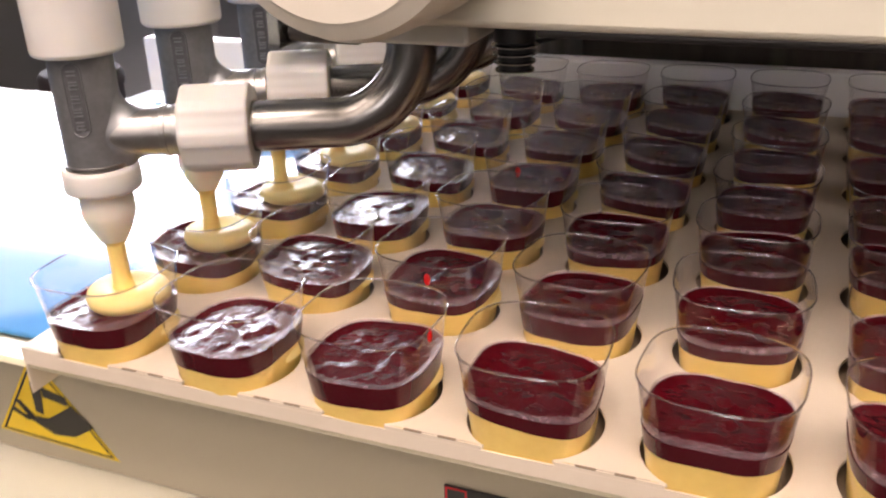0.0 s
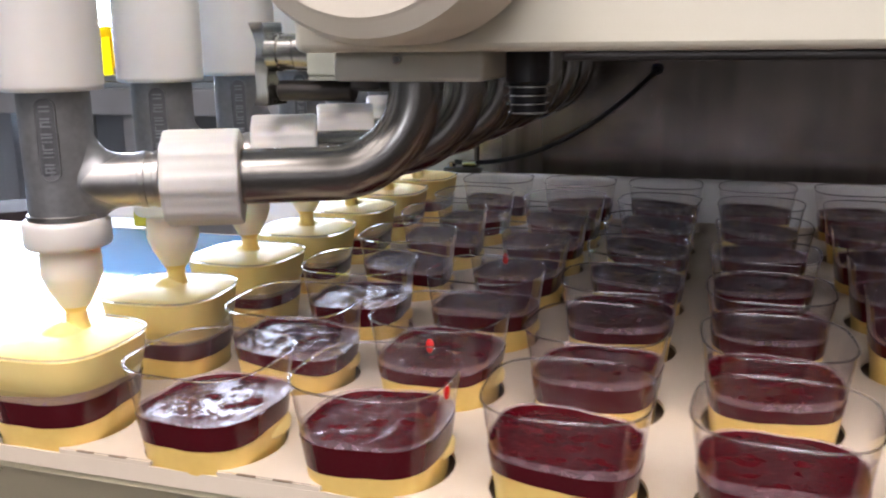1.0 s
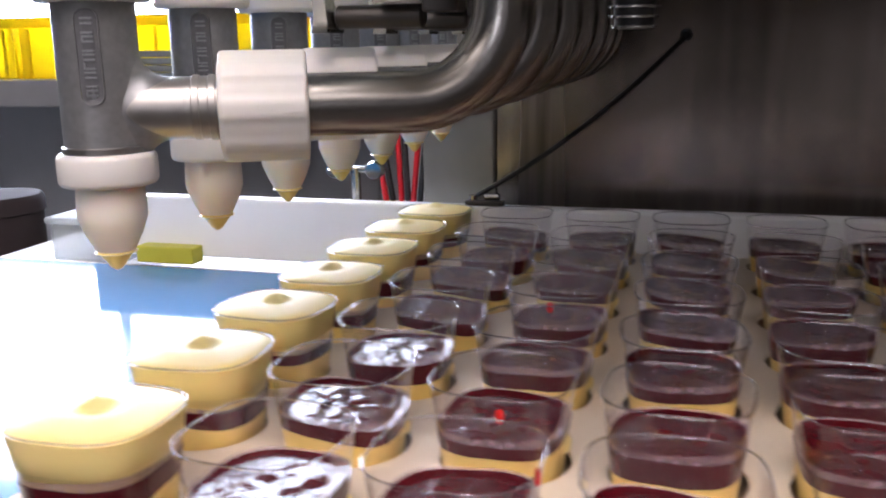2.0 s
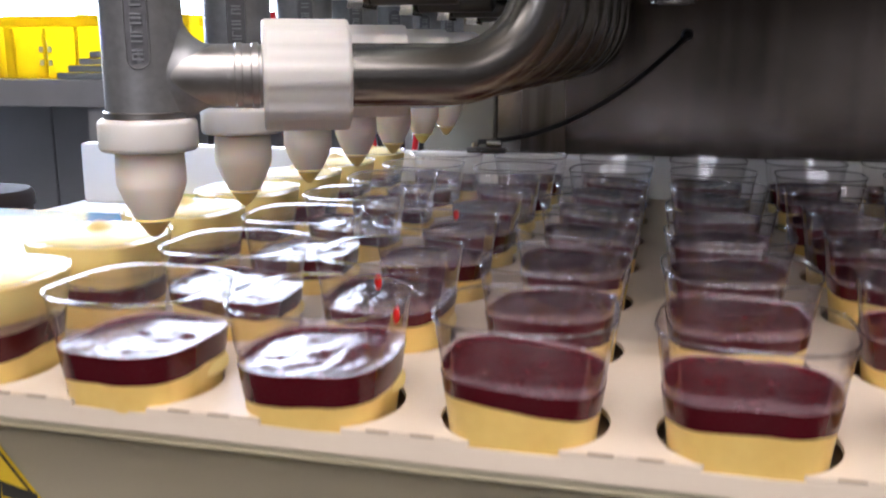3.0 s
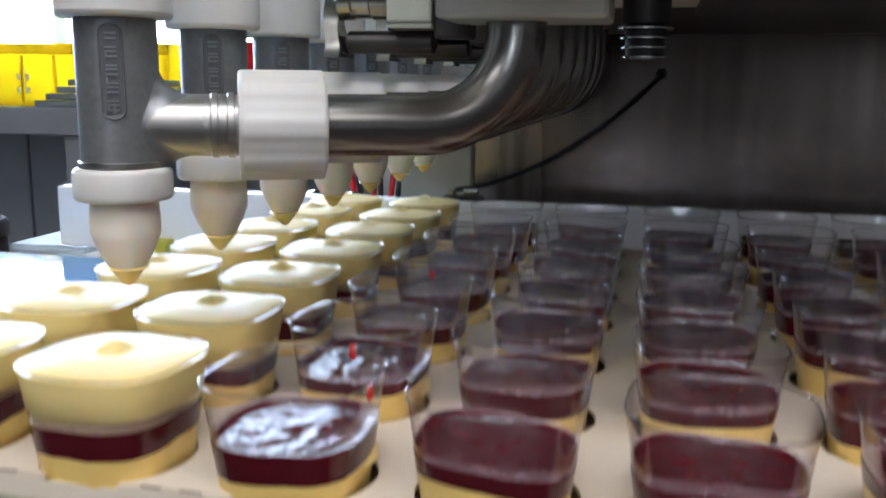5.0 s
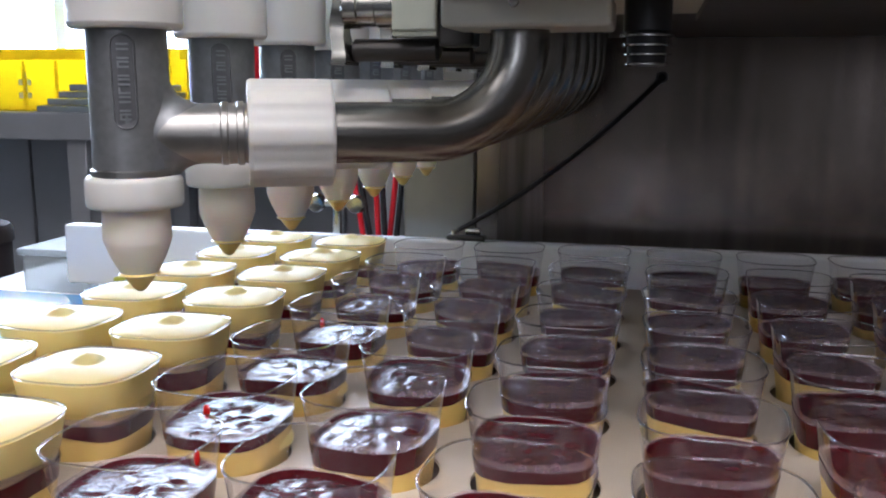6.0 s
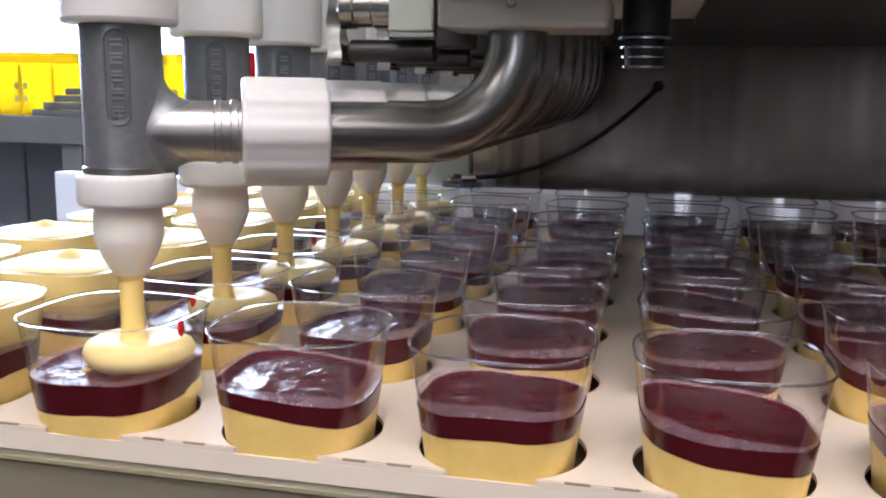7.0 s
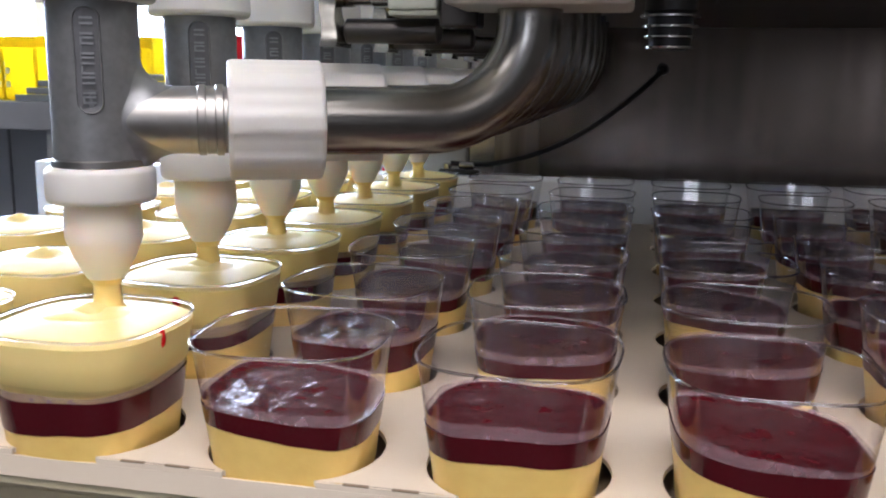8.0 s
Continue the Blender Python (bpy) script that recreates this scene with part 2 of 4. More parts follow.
def thing(name, m, label, category, group="", kind=""):
    ob = new(name)
    ob.empty_display_size = 0.02
    ob.matrix_world = m
    return tagged(ob, label, category, group, kind)


def box(bm, x0, x1, y0, y1, z0, z1, bevel=0.0, seg=2):
    vs = [bm.verts.new((x, y, z)) for z in (z0, z1) for y in (y0, y1) for x in (x0, x1)]
    fs = [bm.faces.new([vs[i] for i in f]) for f in
          ((0, 2, 3, 1), (4, 5, 7, 6), (0, 1, 5, 4), (2, 6, 7, 3), (0, 4, 6, 2), (1, 3, 7, 5))]
    if bevel:
        es = list({e for f in fs for e in f.edges})
        bmesh.ops.bevel(bm, geom=es, offset=bevel, segments=seg, affect="EDGES", profile=0.5)
    return bm


def lathe(bm, profile, n=40, axis="z", at=(0, 0, 0), cap=True, wobble=None):
    """A turned body: profile of (radius, height) from one end to the other."""
    rings = []
    for r, h in profile:
        ring = []
        for i in range(n):
            a = 2 * math.pi * i / n
            q = r * (wobble(a) if wobble else 1)
            p = (q * math.cos(a), q * math.sin(a), h)
            if axis == "x":
                p = (p[2], p[0], p[1])
            elif axis == "y":
                p = (p[1], p[2], p[0])
            ring.append(bm.verts.new((p[0] + at[0], p[1] + at[1], p[2] + at[2])))
        rings.append(ring)
    for a, b in zip(rings, rings[1:]):
        for i in range(n):
            j = (i + 1) % n
            bm.faces.new((a[i], a[j], b[j], b[i]))
    if cap:
        bm.faces.new(rings[0][::-1])
        bm.faces.new(rings[-1])
    return bm


def tube(bm, path, radius, n=20, cap=True):
    """A round bar along a list of points; radius a number or one for each point."""
    pts = [Vector(p) for p in path]
    rad = radius if isinstance(radius, (list, tuple)) else [radius] * len(pts)
    rings, side = [], None
    for i, p in enumerate(pts):
        d = (pts[min(i + 1, len(pts) - 1)] - pts[max(i - 1, 0)]).normalized()
        if side is None:
            side = d.orthogonal().normalized()
        side = (side - d * side.dot(d)).normalized()
        up = d.cross(side)
        rings.append([bm.verts.new(p + rad[i] * (side * math.cos(2 * math.pi * k / n) + up * math.sin(2 * math.pi * k / n))) for k in range(n)])
    for a, b in zip(rings, rings[1:]):
        for k in range(n):
            bm.faces.new((a[k], a[(k + 1) % n], b[(k + 1) % n], b[k]))
    if cap:
        bm.faces.new(rings[0][::-1])
        bm.faces.new(rings[-1])
    return bm


def squircle(a, half, n=3.1):
    c, s = math.cos(a), math.sin(a)
    r = half / (abs(c) ** n + abs(s) ** n) ** (1 / n)
    return r * c, r * s


def squircle_body(bm, levels, n=64, caps=(True, True)):
    """Stacked rounded squares: levels of (half width, height) where the height may be a function of the angle."""
    rings = []
    for half, h in levels:
        ring = []
        for i in range(n):
            a = 2 * math.pi * i / n
            x, y = squircle(a, half(a) if callable(half) else half)
            ring.append(bm.verts.new((x, y, h(a) if callable(h) else h)))
        rings.append(ring)
    for a, b in zip(rings, rings[1:]):
        for i in range(n):
            j = (i + 1) % n
            bm.faces.new((a[i], a[j], b[j], b[i]))
    if caps[0]:
        bm.faces.new(rings[0][::-1])
    if caps[1]:
        c = bm.verts.new((0, 0, sum(v.co.z for v in rings[-1]) / n))
        for i in range(n):
            bm.faces.new((rings[-1][i], rings[-1][(i + 1) % n], c))
    return bm


# ======================= fitted sizes =======================
PX, PY = 0.0907, 0.0985          # column and row pitch of the cups
X0, Y0 = -0.0015, 0.0002        # first cup of the tray
HX, HY, HP = 0.0025, 0.0087, 0.0935  # axis of the nearest nozzle, pitch of the nozzles
STEP_B, STEP_C = 0.0907, 0.1795  # tray's travel at its second and third stop
LOW, TIP = -0.0625, -0.70     # how far the conveyor sinks between fillings, and tips back in degrees
COLS, ROWS = 11, 7
RIM_Z, RIM_HALF = 0.0482, 0.0381
HOLE_R = 0.0360
FRONT_Y, BACK_Y = -0.0305, (ROWS - 1) * PY + 0.040
LEFT_X, RIGHT_X = -0.050, (COLS - 0.5) * PX
TIP_Z, TEE_Z, CAP_Z, PIPE_Z = 0.0580, 0.1103, 0.1765, 0.1295
SPOUT_TURN = 25.0            # the branches lean back by this many degrees

# ======================= motion of the conveyor and the tray =======================
LIFT = [(0.0, 0.0), (1.32, 0.0), (1.55, -0.032), (1.78, LOW), (2.66, LOW), (2.78, -0.053), (2.90, -0.032), (3.00, -0.0125), (3.10, -0.0010), (3.17, 0.0), (4.82, 0.0),
        (5.02, -0.032), (5.22, LOW), (6.16, LOW), (6.28, -0.053), (6.40, -0.0350), (6.50, -0.0173), (6.60, -0.0030), (6.67, 0.0), (8.0, 0.0)]
FEED = [(0.0, 0.0), (1.90, 0.0), (2.15, -STEP_B / 2), (2.38, -STEP_B), (5.44, -STEP_B),
        (5.64, -(STEP_B + STEP_C) / 2), (5.90, -STEP_C), (8.0, -STEP_C)]


def between(rows, t):
    for (a, u), (b, v) in zip(rows, rows[1:]):
        if a <= t <= b:
            s = (t - a) / (b - a)
            return u + (v - u) * s
    return rows[-1][1]


TIMES = sorted({t for t, _ in LIFT} | {t for t, _ in FEED})


# ======================= the room =======================
def slab(name, x0, x1, y0, y1, z0, z1, mat, label, category):
    bm = box(bmesh.new(), x0, x1, y0, y1, z0, z1)
    ob = bm_object(name, bm, mat, smooth=False)
    return tagged(ob, label, category, kind="structure")


FLOOR_Z = -1.0
slab("floor", -5.5, 3.5, -5.2, 3.2, FLOOR_Z - 0.1, FLOOR_Z, TILE, "brown tiled factory floor", "floor")
slab("ceiling", -5.5, 3.5, -5.2, 3.2, 1.8, 1.9, ROOM, "plain painted ceiling", "ceiling")
slab("wall_south", -5.5, 3.5, -5.3, -5.2, FLOOR_Z, 1.8, ROOM, "plain painted wall", "wall")
slab("wall_west", -5.6, -5.5, -5.3, 3.3, FLOOR_Z, 1.8, ROOM, "plain painted wall", "wall")
slab("wall_east", 3.5, 3.6, -5.3, 3.3, FLOOR_Z, 1.8, ROOM, "plain painted wall", "wall")
# north wall with a wide window opening beyond the crates
slab("wall_north", -5.5, 3.5, 2.75, 2.87, FLOOR_Z, 0.16, ROOM, "painted wall below the window", "wall")
slab("wall_north_top", -5.5, 3.5, 2.75, 2.87, 1.5, 1.8, ROOM, "painted wall above the window", "wall")
slab("wall_north_side", -0.86, 3.5, 2.75, 2.87, 0.16, 1.5, ROOM, "painted wall beside the window", "wall")
slab("wall_north_end", -5.5, -4.7, 2.75, 2.87, 0.16, 1.5, ROOM, "painted wall beside the window", "wall")
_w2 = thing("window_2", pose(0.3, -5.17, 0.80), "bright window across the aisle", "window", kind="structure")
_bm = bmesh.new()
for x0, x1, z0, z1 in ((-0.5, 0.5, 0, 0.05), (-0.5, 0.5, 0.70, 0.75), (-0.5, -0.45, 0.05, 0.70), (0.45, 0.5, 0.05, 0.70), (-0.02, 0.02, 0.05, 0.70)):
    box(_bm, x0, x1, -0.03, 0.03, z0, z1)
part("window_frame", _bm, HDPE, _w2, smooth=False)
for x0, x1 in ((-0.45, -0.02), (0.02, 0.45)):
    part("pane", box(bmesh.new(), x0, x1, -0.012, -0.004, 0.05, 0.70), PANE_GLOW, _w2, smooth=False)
# unseen glowing panes, added to brighten the right end of the steel panel
_w3 = thing("window_3", pose(2.35, -5.17, -0.25), "unseen glowing window added to brighten the steel back panel", "window", kind="structure")
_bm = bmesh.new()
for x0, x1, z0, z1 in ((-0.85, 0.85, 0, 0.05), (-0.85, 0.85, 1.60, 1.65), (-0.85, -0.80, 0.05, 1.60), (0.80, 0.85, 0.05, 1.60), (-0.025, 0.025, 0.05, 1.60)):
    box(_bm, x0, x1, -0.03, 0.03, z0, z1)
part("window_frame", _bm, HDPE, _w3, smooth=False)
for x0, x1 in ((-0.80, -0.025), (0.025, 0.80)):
    part("pane", box(bmesh.new(), x0, x1, -0.012, -0.004, 0.05, 1.60), PANE_FILL, _w3, smooth=False)
_w = thing("window_1", pose(-2.78, 2.80, 0.16), "wide bright window with white frame", "window", kind="structure")
_bm = bmesh.new()
for x0, x1, z0, z1 in ((-1.92, 1.92, 0, 0.05), (-1.92, 1.92, 1.29, 1.34), (-1.92, -1.87, 0.05, 1.29), (1.87, 1.92, 0.05, 1.29), (-0.825, -0.775, 0.05, 1.29), (0.775, 0.825, 0.05, 1.29)):
    box(_bm, x0, x1, -0.03, 0.03, z0, z1)
part("window_frame", _bm, HDPE, _w, smooth=False)
_bd = bm_object("backdrop", box(bmesh.new(), -5.4, 0.8, 3.0, 3.02, -0.1, 1.75), WINDOW_GLOW, smooth=False)
tagged(_bd, "overcast daylight outside the window", "backdrop", kind="structure")


def ceiling_panel(x, y):
    t = thing("ceiling_light", pose(x, y, 1.77), "square recessed ceiling light panel", "ceiling light", "ceiling lights")
    bm = bmesh.new()
    for a in ((-0.32, -0.30, -0.32, 0.32), (0.30, 0.32, -0.32, 0.32), (-0.30, 0.30, -0.32, -0.30), (-0.30, 0.30, 0.30, 0.32)):
        box(bm, *a, -0.01, 0.03)
    part("frame", bm, HDPE, t, smooth=False)
    part("diffuser", box(bmesh.new(), -0.30, 0.30, -0.30, 0.30, 0.0, 0.025), PANEL_GLOW, t, smooth=False)


for _x in (-0.65, 0.1, 0.85, 1.6):
    for _y in (-0.9, -1.9, -2.8):
        ceiling_panel(_x, _y)
# two unseen panels right of the machine, added to lift the steel wall
for _y in (-0.15, 0.75):
    ceiling_panel(2.35, _y)

# stainless back of the machine, with a folded left edge
_wl = thing("machine_back", pose(0, 0, 0), "dark stainless steel back panel of the filling machine with painted reflections", "machine panel", kind="structure")
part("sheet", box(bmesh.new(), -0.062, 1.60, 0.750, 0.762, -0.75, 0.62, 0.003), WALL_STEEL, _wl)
part("post", box(bmesh.new(), -0.070, 0.022, 0.740, 0.7495, -0.75, 0.62, 0.003), material("pale_steel_post", (0.22, 0.21, 0.18), 0.4, 0.7, 0.3, 20, 0.0001, spots=0.3), _wl)
# mostly unseen box, added to block light from the back panel and cups
_rf = bm_object("machine_roof", box(bmesh.new(), 0.150, 0.560, 0.201, 0.749, 0.206, 0.33, 0.003), DARK_STEEL_SHADE)
tagged(_rf, "dark roof box added to shade the steel back panel", "machine panel", kind="structure")

# ======================= beyond the machine: table, crates, cabinet =======================
def crate(m, label):
    t = thing("crate", m, label, "crate", "yellow crates")
    w, d, h = 0.58, 0.38, 0.17
    part("front_wall", box(bmesh.new(), -w / 2, w / 2, -d / 2, -d / 2 + 0.012, 0, h, 0.003), YELLOW_CRATE, t)
    part("back_wall", box(bmesh.new(), -w / 2, w / 2, d / 2 - 0.012, d / 2, 0, h, 0.003), YELLOW_CRATE, t)
    for x0, x1 in ((-w / 2, -w / 2 + 0.012), (w / 2 - 0.012, w / 2)):
        part("end_wall", box(bmesh.new(), x0, x1, -d / 2 + 0.012, d / 2 - 0.012, 0, h), YELLOW_CRATE, t)
    part("base", box(bmesh.new(), -w / 2 + 0.012, w / 2 - 0.012, -d / 2 + 0.012, d / 2 - 0.012, 0.004, 0.012), YELLOW_CRATE, t)
    part("rim", box(bmesh.new(), -w / 2 - 0.012, w / 2 + 0.012, -d / 2 - 0.012, -d / 2, h - 0.03, h, 0.003), YELLOW_CRATE, t)
    for i in range(6):
        x = -w / 2 + 0.03 + i * (w - 0.06) / 5
        part("rib", box(bmesh.new(), x - 0.006, x + 0.006, -d / 2 - 0.0035, -d / 2, 0.004, h - 0.032, 0.002), YELLOW_CRATE, t)
    # pale square mark of small diamonds
    bm = bmesh.new()
    for i in range(3):
        for j in range(4):
            if (i + j) % 2 == 0:
                box(bm, -0.175 + i * 0.014, -0.163 + i * 0.014, -d / 2 - 0.0025, -d / 2 - 0.0005, 0.035 + j * 0.018, 0.051 + j * 0.018)
    part("printed_mark", bm, CRATE_MARK, t, "pale printed checked mark", smooth=False)
    return t


_tb = thing("side_table", pose(-1.35, 2.0, 0.0), "grey steel work table with a deep front edge", "table")
part("top", box(bmesh.new(), -0.95, 1.0, -0.20, 0.45, -0.004, 0.070, 0.004), TABLE, _tb)
for x in (-0.9, 0.06, 0.94):
    for y in (-0.15, 0.40):
        part("leg", box(bmesh.new(), x - 0.03, x + 0.03, y - 0.025, y + 0.025, FLOOR_Z, -0.004, 0.003), TABLE, _tb)
crate(pose(-1.92, 2.07, 0.070), "yellow plastic stacking crate on the grey table")
crate(pose(-1.315, 2.065, 0.070, 0, 0, -1), "yellow plastic stacking crate with a checked mark on the table")
crate(pose(-0.71, 2.10, 0.070, 0, 0, 2), "yellow plastic stacking crate at the table's end")
_ld = thing("lid_stack", pose(-1.17, 1.835, 0.0705), "stack of flat grey plastic lids on the table", "lids")
for i in range(4):
    part("lid", box(bmesh.new(), -0.22 + 0.035 * i, 0.22 - 0.012 * i, -0.030, 0.026, i * 0.019, i * 0.019 + 0.017, 0.003), LIDS, _ld)
_cb = thing("cabinet", pose(-1.3, 2.35, FLOOR_Z), "grey sheet metal cabinet behind the table", "cabinet")
part("body", box(bmesh.new(), -1.2, 1.15, 0.12, 0.36, 0, 0.995, 0.004), GREY_CABINET, _cb)
for i in range(4):
    part("door", box(bmesh.new(), -1.19 + i * 0.585, -0.615 + i * 0.585, 0.10, 0.119, 0.06, 0.985, 0.003), GREY_CABINET, _cb)
_sg = thing("red_sign", pose(-0.790, 1.845, 0.071), "small red sign board standing on the table", "sign")
part("board", box(bmesh.new(), -0.040, 0.040, -0.004, 0.004, 0, 0.172, 0.001), material("red_sign_paint", (0.7, 0.01, 0.02), 0.4, 0, 0.1, 40), _sg)
part("yellow_field", box(bmesh.new(), -0.036, 0.036, -0.0055, -0.0042, 0.006, 0.080), SIGN_YELLOW, _sg, "yellow lower half of the sign", smooth=False)
_pr = thing("dark_bin", pose(-0.872, 0.905, FLOOR_Z), "dark brown bin beside the conveyor", "bin")
part("drum", lathe(bmesh.new(), [(0.060, 0), (0.068, 0.3), (0.072, 0.888)], 32), BIN_BROWN, _pr)
part("lid", lathe(bmesh.new(), [(0.070, 0.8885), (0.076, 0.890), (0.076, 0.910), (0.070, 0.918), (0.02, 0.922)], 32), BIN_BROWN, _pr)
# ======================= the filling head =======================
_hd = thing("head_beam", pose(0, 0, 0), "cream painted beam of the filling head", "machine beam", kind="structure")
part("beam", box(bmesh.new(), 0.128, 1.299, 0.030, 0.20, 0.1938, 0.46, 0.004, 3), PAINT_PALE, _hd)
part("manifold_bar", box(bmesh.new(), 0.137, 0.216, 0.056, 0.112, 0.1790, 0.1935, 0.0022, 3), BAR_PAINT, _hd, "pale cream bar with rounded corners")
# dark plate below the beam: its shade put in as colour
part("underside", box(bmesh.new(), 0.258, 1.297, 0.037, 0.199, 0.1895, 0.1936, 0.001), DARK_STEEL_SHADE, _hd, "dark plate standing in for the shade under the beam")
part("screw", lathe(bmesh.new(), [(0.0025, 0.0565), (0.0025, 0.0545), (0.0018, 0.0540)], 14, "y", (0.172, 0, 0.190)), CHROME, _hd)
_cp = thing("round_cover", pose(0.194, 0, 0.2602), "ivory plastic round end cover on the beam", "cover")
IVORY = material("ivory_plastic", (0.76, 0.71, 0.60), 0.35, 0, 0.08, 30, 0.00004, spots=0.1)
part("cover_ring", lathe(bmesh.new(), [(0.050, 0.0295), (0.061, 0.028), (0.063, 0.022), (0.063, -0.030), (0.060, -0.039), (0.0535, -0.0432)], 72, "y", cap=False), IVORY, _cp)
part("cover_disc", lathe(bmesh.new(), [(0.0535, -0.0430), (0.0520, -0.0443), (0.02, -0.0453)], 72, "y"), IVORY, _cp)


def lettering(parent, x, y, z0, count, pitch, h):
    """Plain raised strokes in place of a maker's mark."""
    for i in range(count):
        z = z0 + i * pitch
        bm = box(bmesh.new(), x - h / 2, x + h / 2, y - 0.0010, y, z, z + pitch * 0.22)
        if i % 3 == 0:
            box(bm, x - h / 2, x - h / 2 + 0.0007, y - 0.0010, y, z + pitch * 0.22, z + pitch * 0.8)
        if i % 2 == 0:
            box(bm, x - h / 2, x + h / 2, y - 0.0010, y, z + pitch * 0.58, z + pitch * 0.8)
        part("raised_mark", bm, CAST_MARK, parent, smooth=False)


def tee_profile():
    return [(0.0175, TEE_Z + 0.0004), (0.0179, TEE_Z + 0.0008), (0.0179, CAP_Z + 0.004)]


def filling_spout():
    t = thing("filling_spout", pose(HX, HY, 0, 0, 0, SPOUT_TURN), "grey cast tee with white nozzle, white nut and steel pipe", "nozzle", "row of filling spouts")
    part("base_ring", lathe(bmesh.new(), [(0.0178, TEE_Z + 0.0002), (0.01895, TEE_Z + 0.0006), (0.01895, TEE_Z + 0.0032), (0.0178, TEE_Z + 0.0037)], 48, cap=False), STEEL_DULL, t, "bare steel ring at the foot of the tee")
    tee = part("tee", lathe(bmesh.new(), tee_profile(), 48), CAST, t)
    # branch with a soft neck into the body
    prof = [(0.0100, 0.0060), (0.0137, 0.0080), (0.0137, 0.0405),
            (0.0138, 0.0410), (0.0138, 0.0440), (0.0145, 0.0445), (0.0145, 0.0475), (0.0139, 0.0480), (0.0139, 0.0520), (0.0146, 0.0525), (0.0146, 0.0555), (0.0136, 0.056), (0.0136, 0.062)]
    prof = [(r * 1.03, h * 0.91) for r, h in prof]
    part("branch", lathe(bmesh.new(), prof, 40, "x", (0, 0, PIPE_Z)), STEEL_DULL, t, "polished steel branch with ferrule rings")
    # fillet where the branch grows out of the body
    bm = bmesh.new()
    rb, rt, n = 0.0141, 0.0179, 40
    rings = []
    for j in range(9):
        a = math.pi / 2 * j / 8
        ring = []
        for i in range(n):
            f = 2 * math.pi * i / n
            d = 0.0016 + 0.0115 * abs(math.sin(f)) ** 1.5
            r = rb + d * (1 - math.sin(a))
            x1 = math.sqrt(max(1e-6, rt ** 2 - min(rt * 0.998, (rb + d) * abs(math.cos(f))) ** 2)) - 0.0003
            x2 = math.sqrt(max(1e-6, rt ** 2 - (rb * math.cos(f)) ** 2)) + d
            ring.append(bm.verts.new((x1 + (x2 - x1) * (1 - math.cos(a)), r * math.cos(f), PIPE_Z + r * math.sin(f))))
        rings.append(ring)
    for a, b in zip(rings, rings[1:]):
        for k in range(n):
            bm.faces.new((a[k], a[(k + 1) % n], b[(k + 1) % n], b[k]))
    part("fillet", bm, CAST, t)
    # recessed name plate on the side that faces the aisle, a darker grey than the tee
    bm = bmesh.new()
    n = 24
    px, w, z0, z1 = 0.0, 0.0046, PIPE_Z + 0.0035, CAP_Z - 0.0030
    ring = []
    for i in range(n):
        a = 2 * math.pi * i / n
        cz = z1 - w if math.sin(a) > 0 else z0 + w
        ring.append((px + w * math.cos(a), cz + w * math.sin(a)))
    inner = [bm.verts.new((x, -math.sqrt(0.01825 ** 2 - x * x), z)) for x, z in ring]
    bm.faces.new(inner)
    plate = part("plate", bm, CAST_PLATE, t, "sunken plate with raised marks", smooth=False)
    bm = bmesh.new()
    o = [bm.verts.new((px + (x - px) * 1.20, -math.sqrt(0.01795 ** 2 - (px + (x - px) * 1.20) ** 2) + 0.0004, (z0 + z1) / 2 + (z - (z0 + z1) / 2) * 1.03)) for x, z in ring]
    p = [bm.verts.new((px + (x - px) * 1.10, -math.sqrt(0.01795 ** 2 - (px + (x - px) * 1.10) ** 2) - 0.0009, (z0 + z1) / 2 + (z - (z0 + z1) / 2) * 1.015)) for x, z in ring]
    q = [bm.verts.new((x, -math.sqrt(0.01795 ** 2 - x * x) - 0.0004, z)) for x, z in ring]
    for a, b in ((o, p), (p, q)):
        for i in range(n):
            bm.faces.new((a[i], a[(i + 1) % n], b[(i + 1) % n], b[i]))
    part("plate_rim", bm, CAST, t)
    lettering(t, px, -0.0179, z0 + 0.0035, 9, 0.0038, 0.0048)
    # caps, collar, nozzle
    part("cap", lathe(bmesh.new(), [(0.0182, CAP_Z), (0.0236, CAP_Z), (0.0247, CAP_Z + 0.0008), (0.0252, CAP_Z + 0.0025), (0.0254, CAP_Z + 0.03), (0.0254, CAP_Z + 0.13)], 48), WHITE, t, "large white plastic cap")
    part("collar", lathe(bmesh.new(), [(0.0165, TEE_Z - 0.0142), (0.0207, TEE_Z - 0.0142), (0.0216, TEE_Z - 0.0134), (0.0221, TEE_Z - 0.0118), (0.0221, TEE_Z - 0.002), (0.0216, TEE_Z - 0.0007), (0.0204, TEE_Z + 0.0004), (0.0178, TEE_Z + 0.0004)], 48), WHITE, t, "white plastic collar")
    part("nozzle", lathe(bmesh.new(), [(0.0152, TEE_Z - 0.0150), (0.0156, TEE_Z - 0.022), (0.0157, TEE_Z - 0.0295), (0.0150, TEE_Z - 0.0315), (0.0128, TEE_Z - 0.0375), (0.0092, TEE_Z - 0.0445), (0.0078, TEE_Z - 0.0470)], 44, cap=False), NOZZLE, t, "ivory plastic nozzle cone")
    part("outlet", lathe(bmesh.new(), [(0.0078, TEE_Z - 0.0469), (0.0068, TEE_Z - 0.0482), (0.0046, TIP_Z + 0.0010), (0.0030, TIP_Z - 0.0012), (0.0012, TIP_Z - 0.0025), (0.0003, TIP_Z - 0.0027)], 28, cap=False), CREAM_WET, t, "nozzle outlet coated with custard")
    lobes = lambda a: 1 + 0.026 * max(-0.9, min(0.9, 2.2 * math.cos(8 * a)))
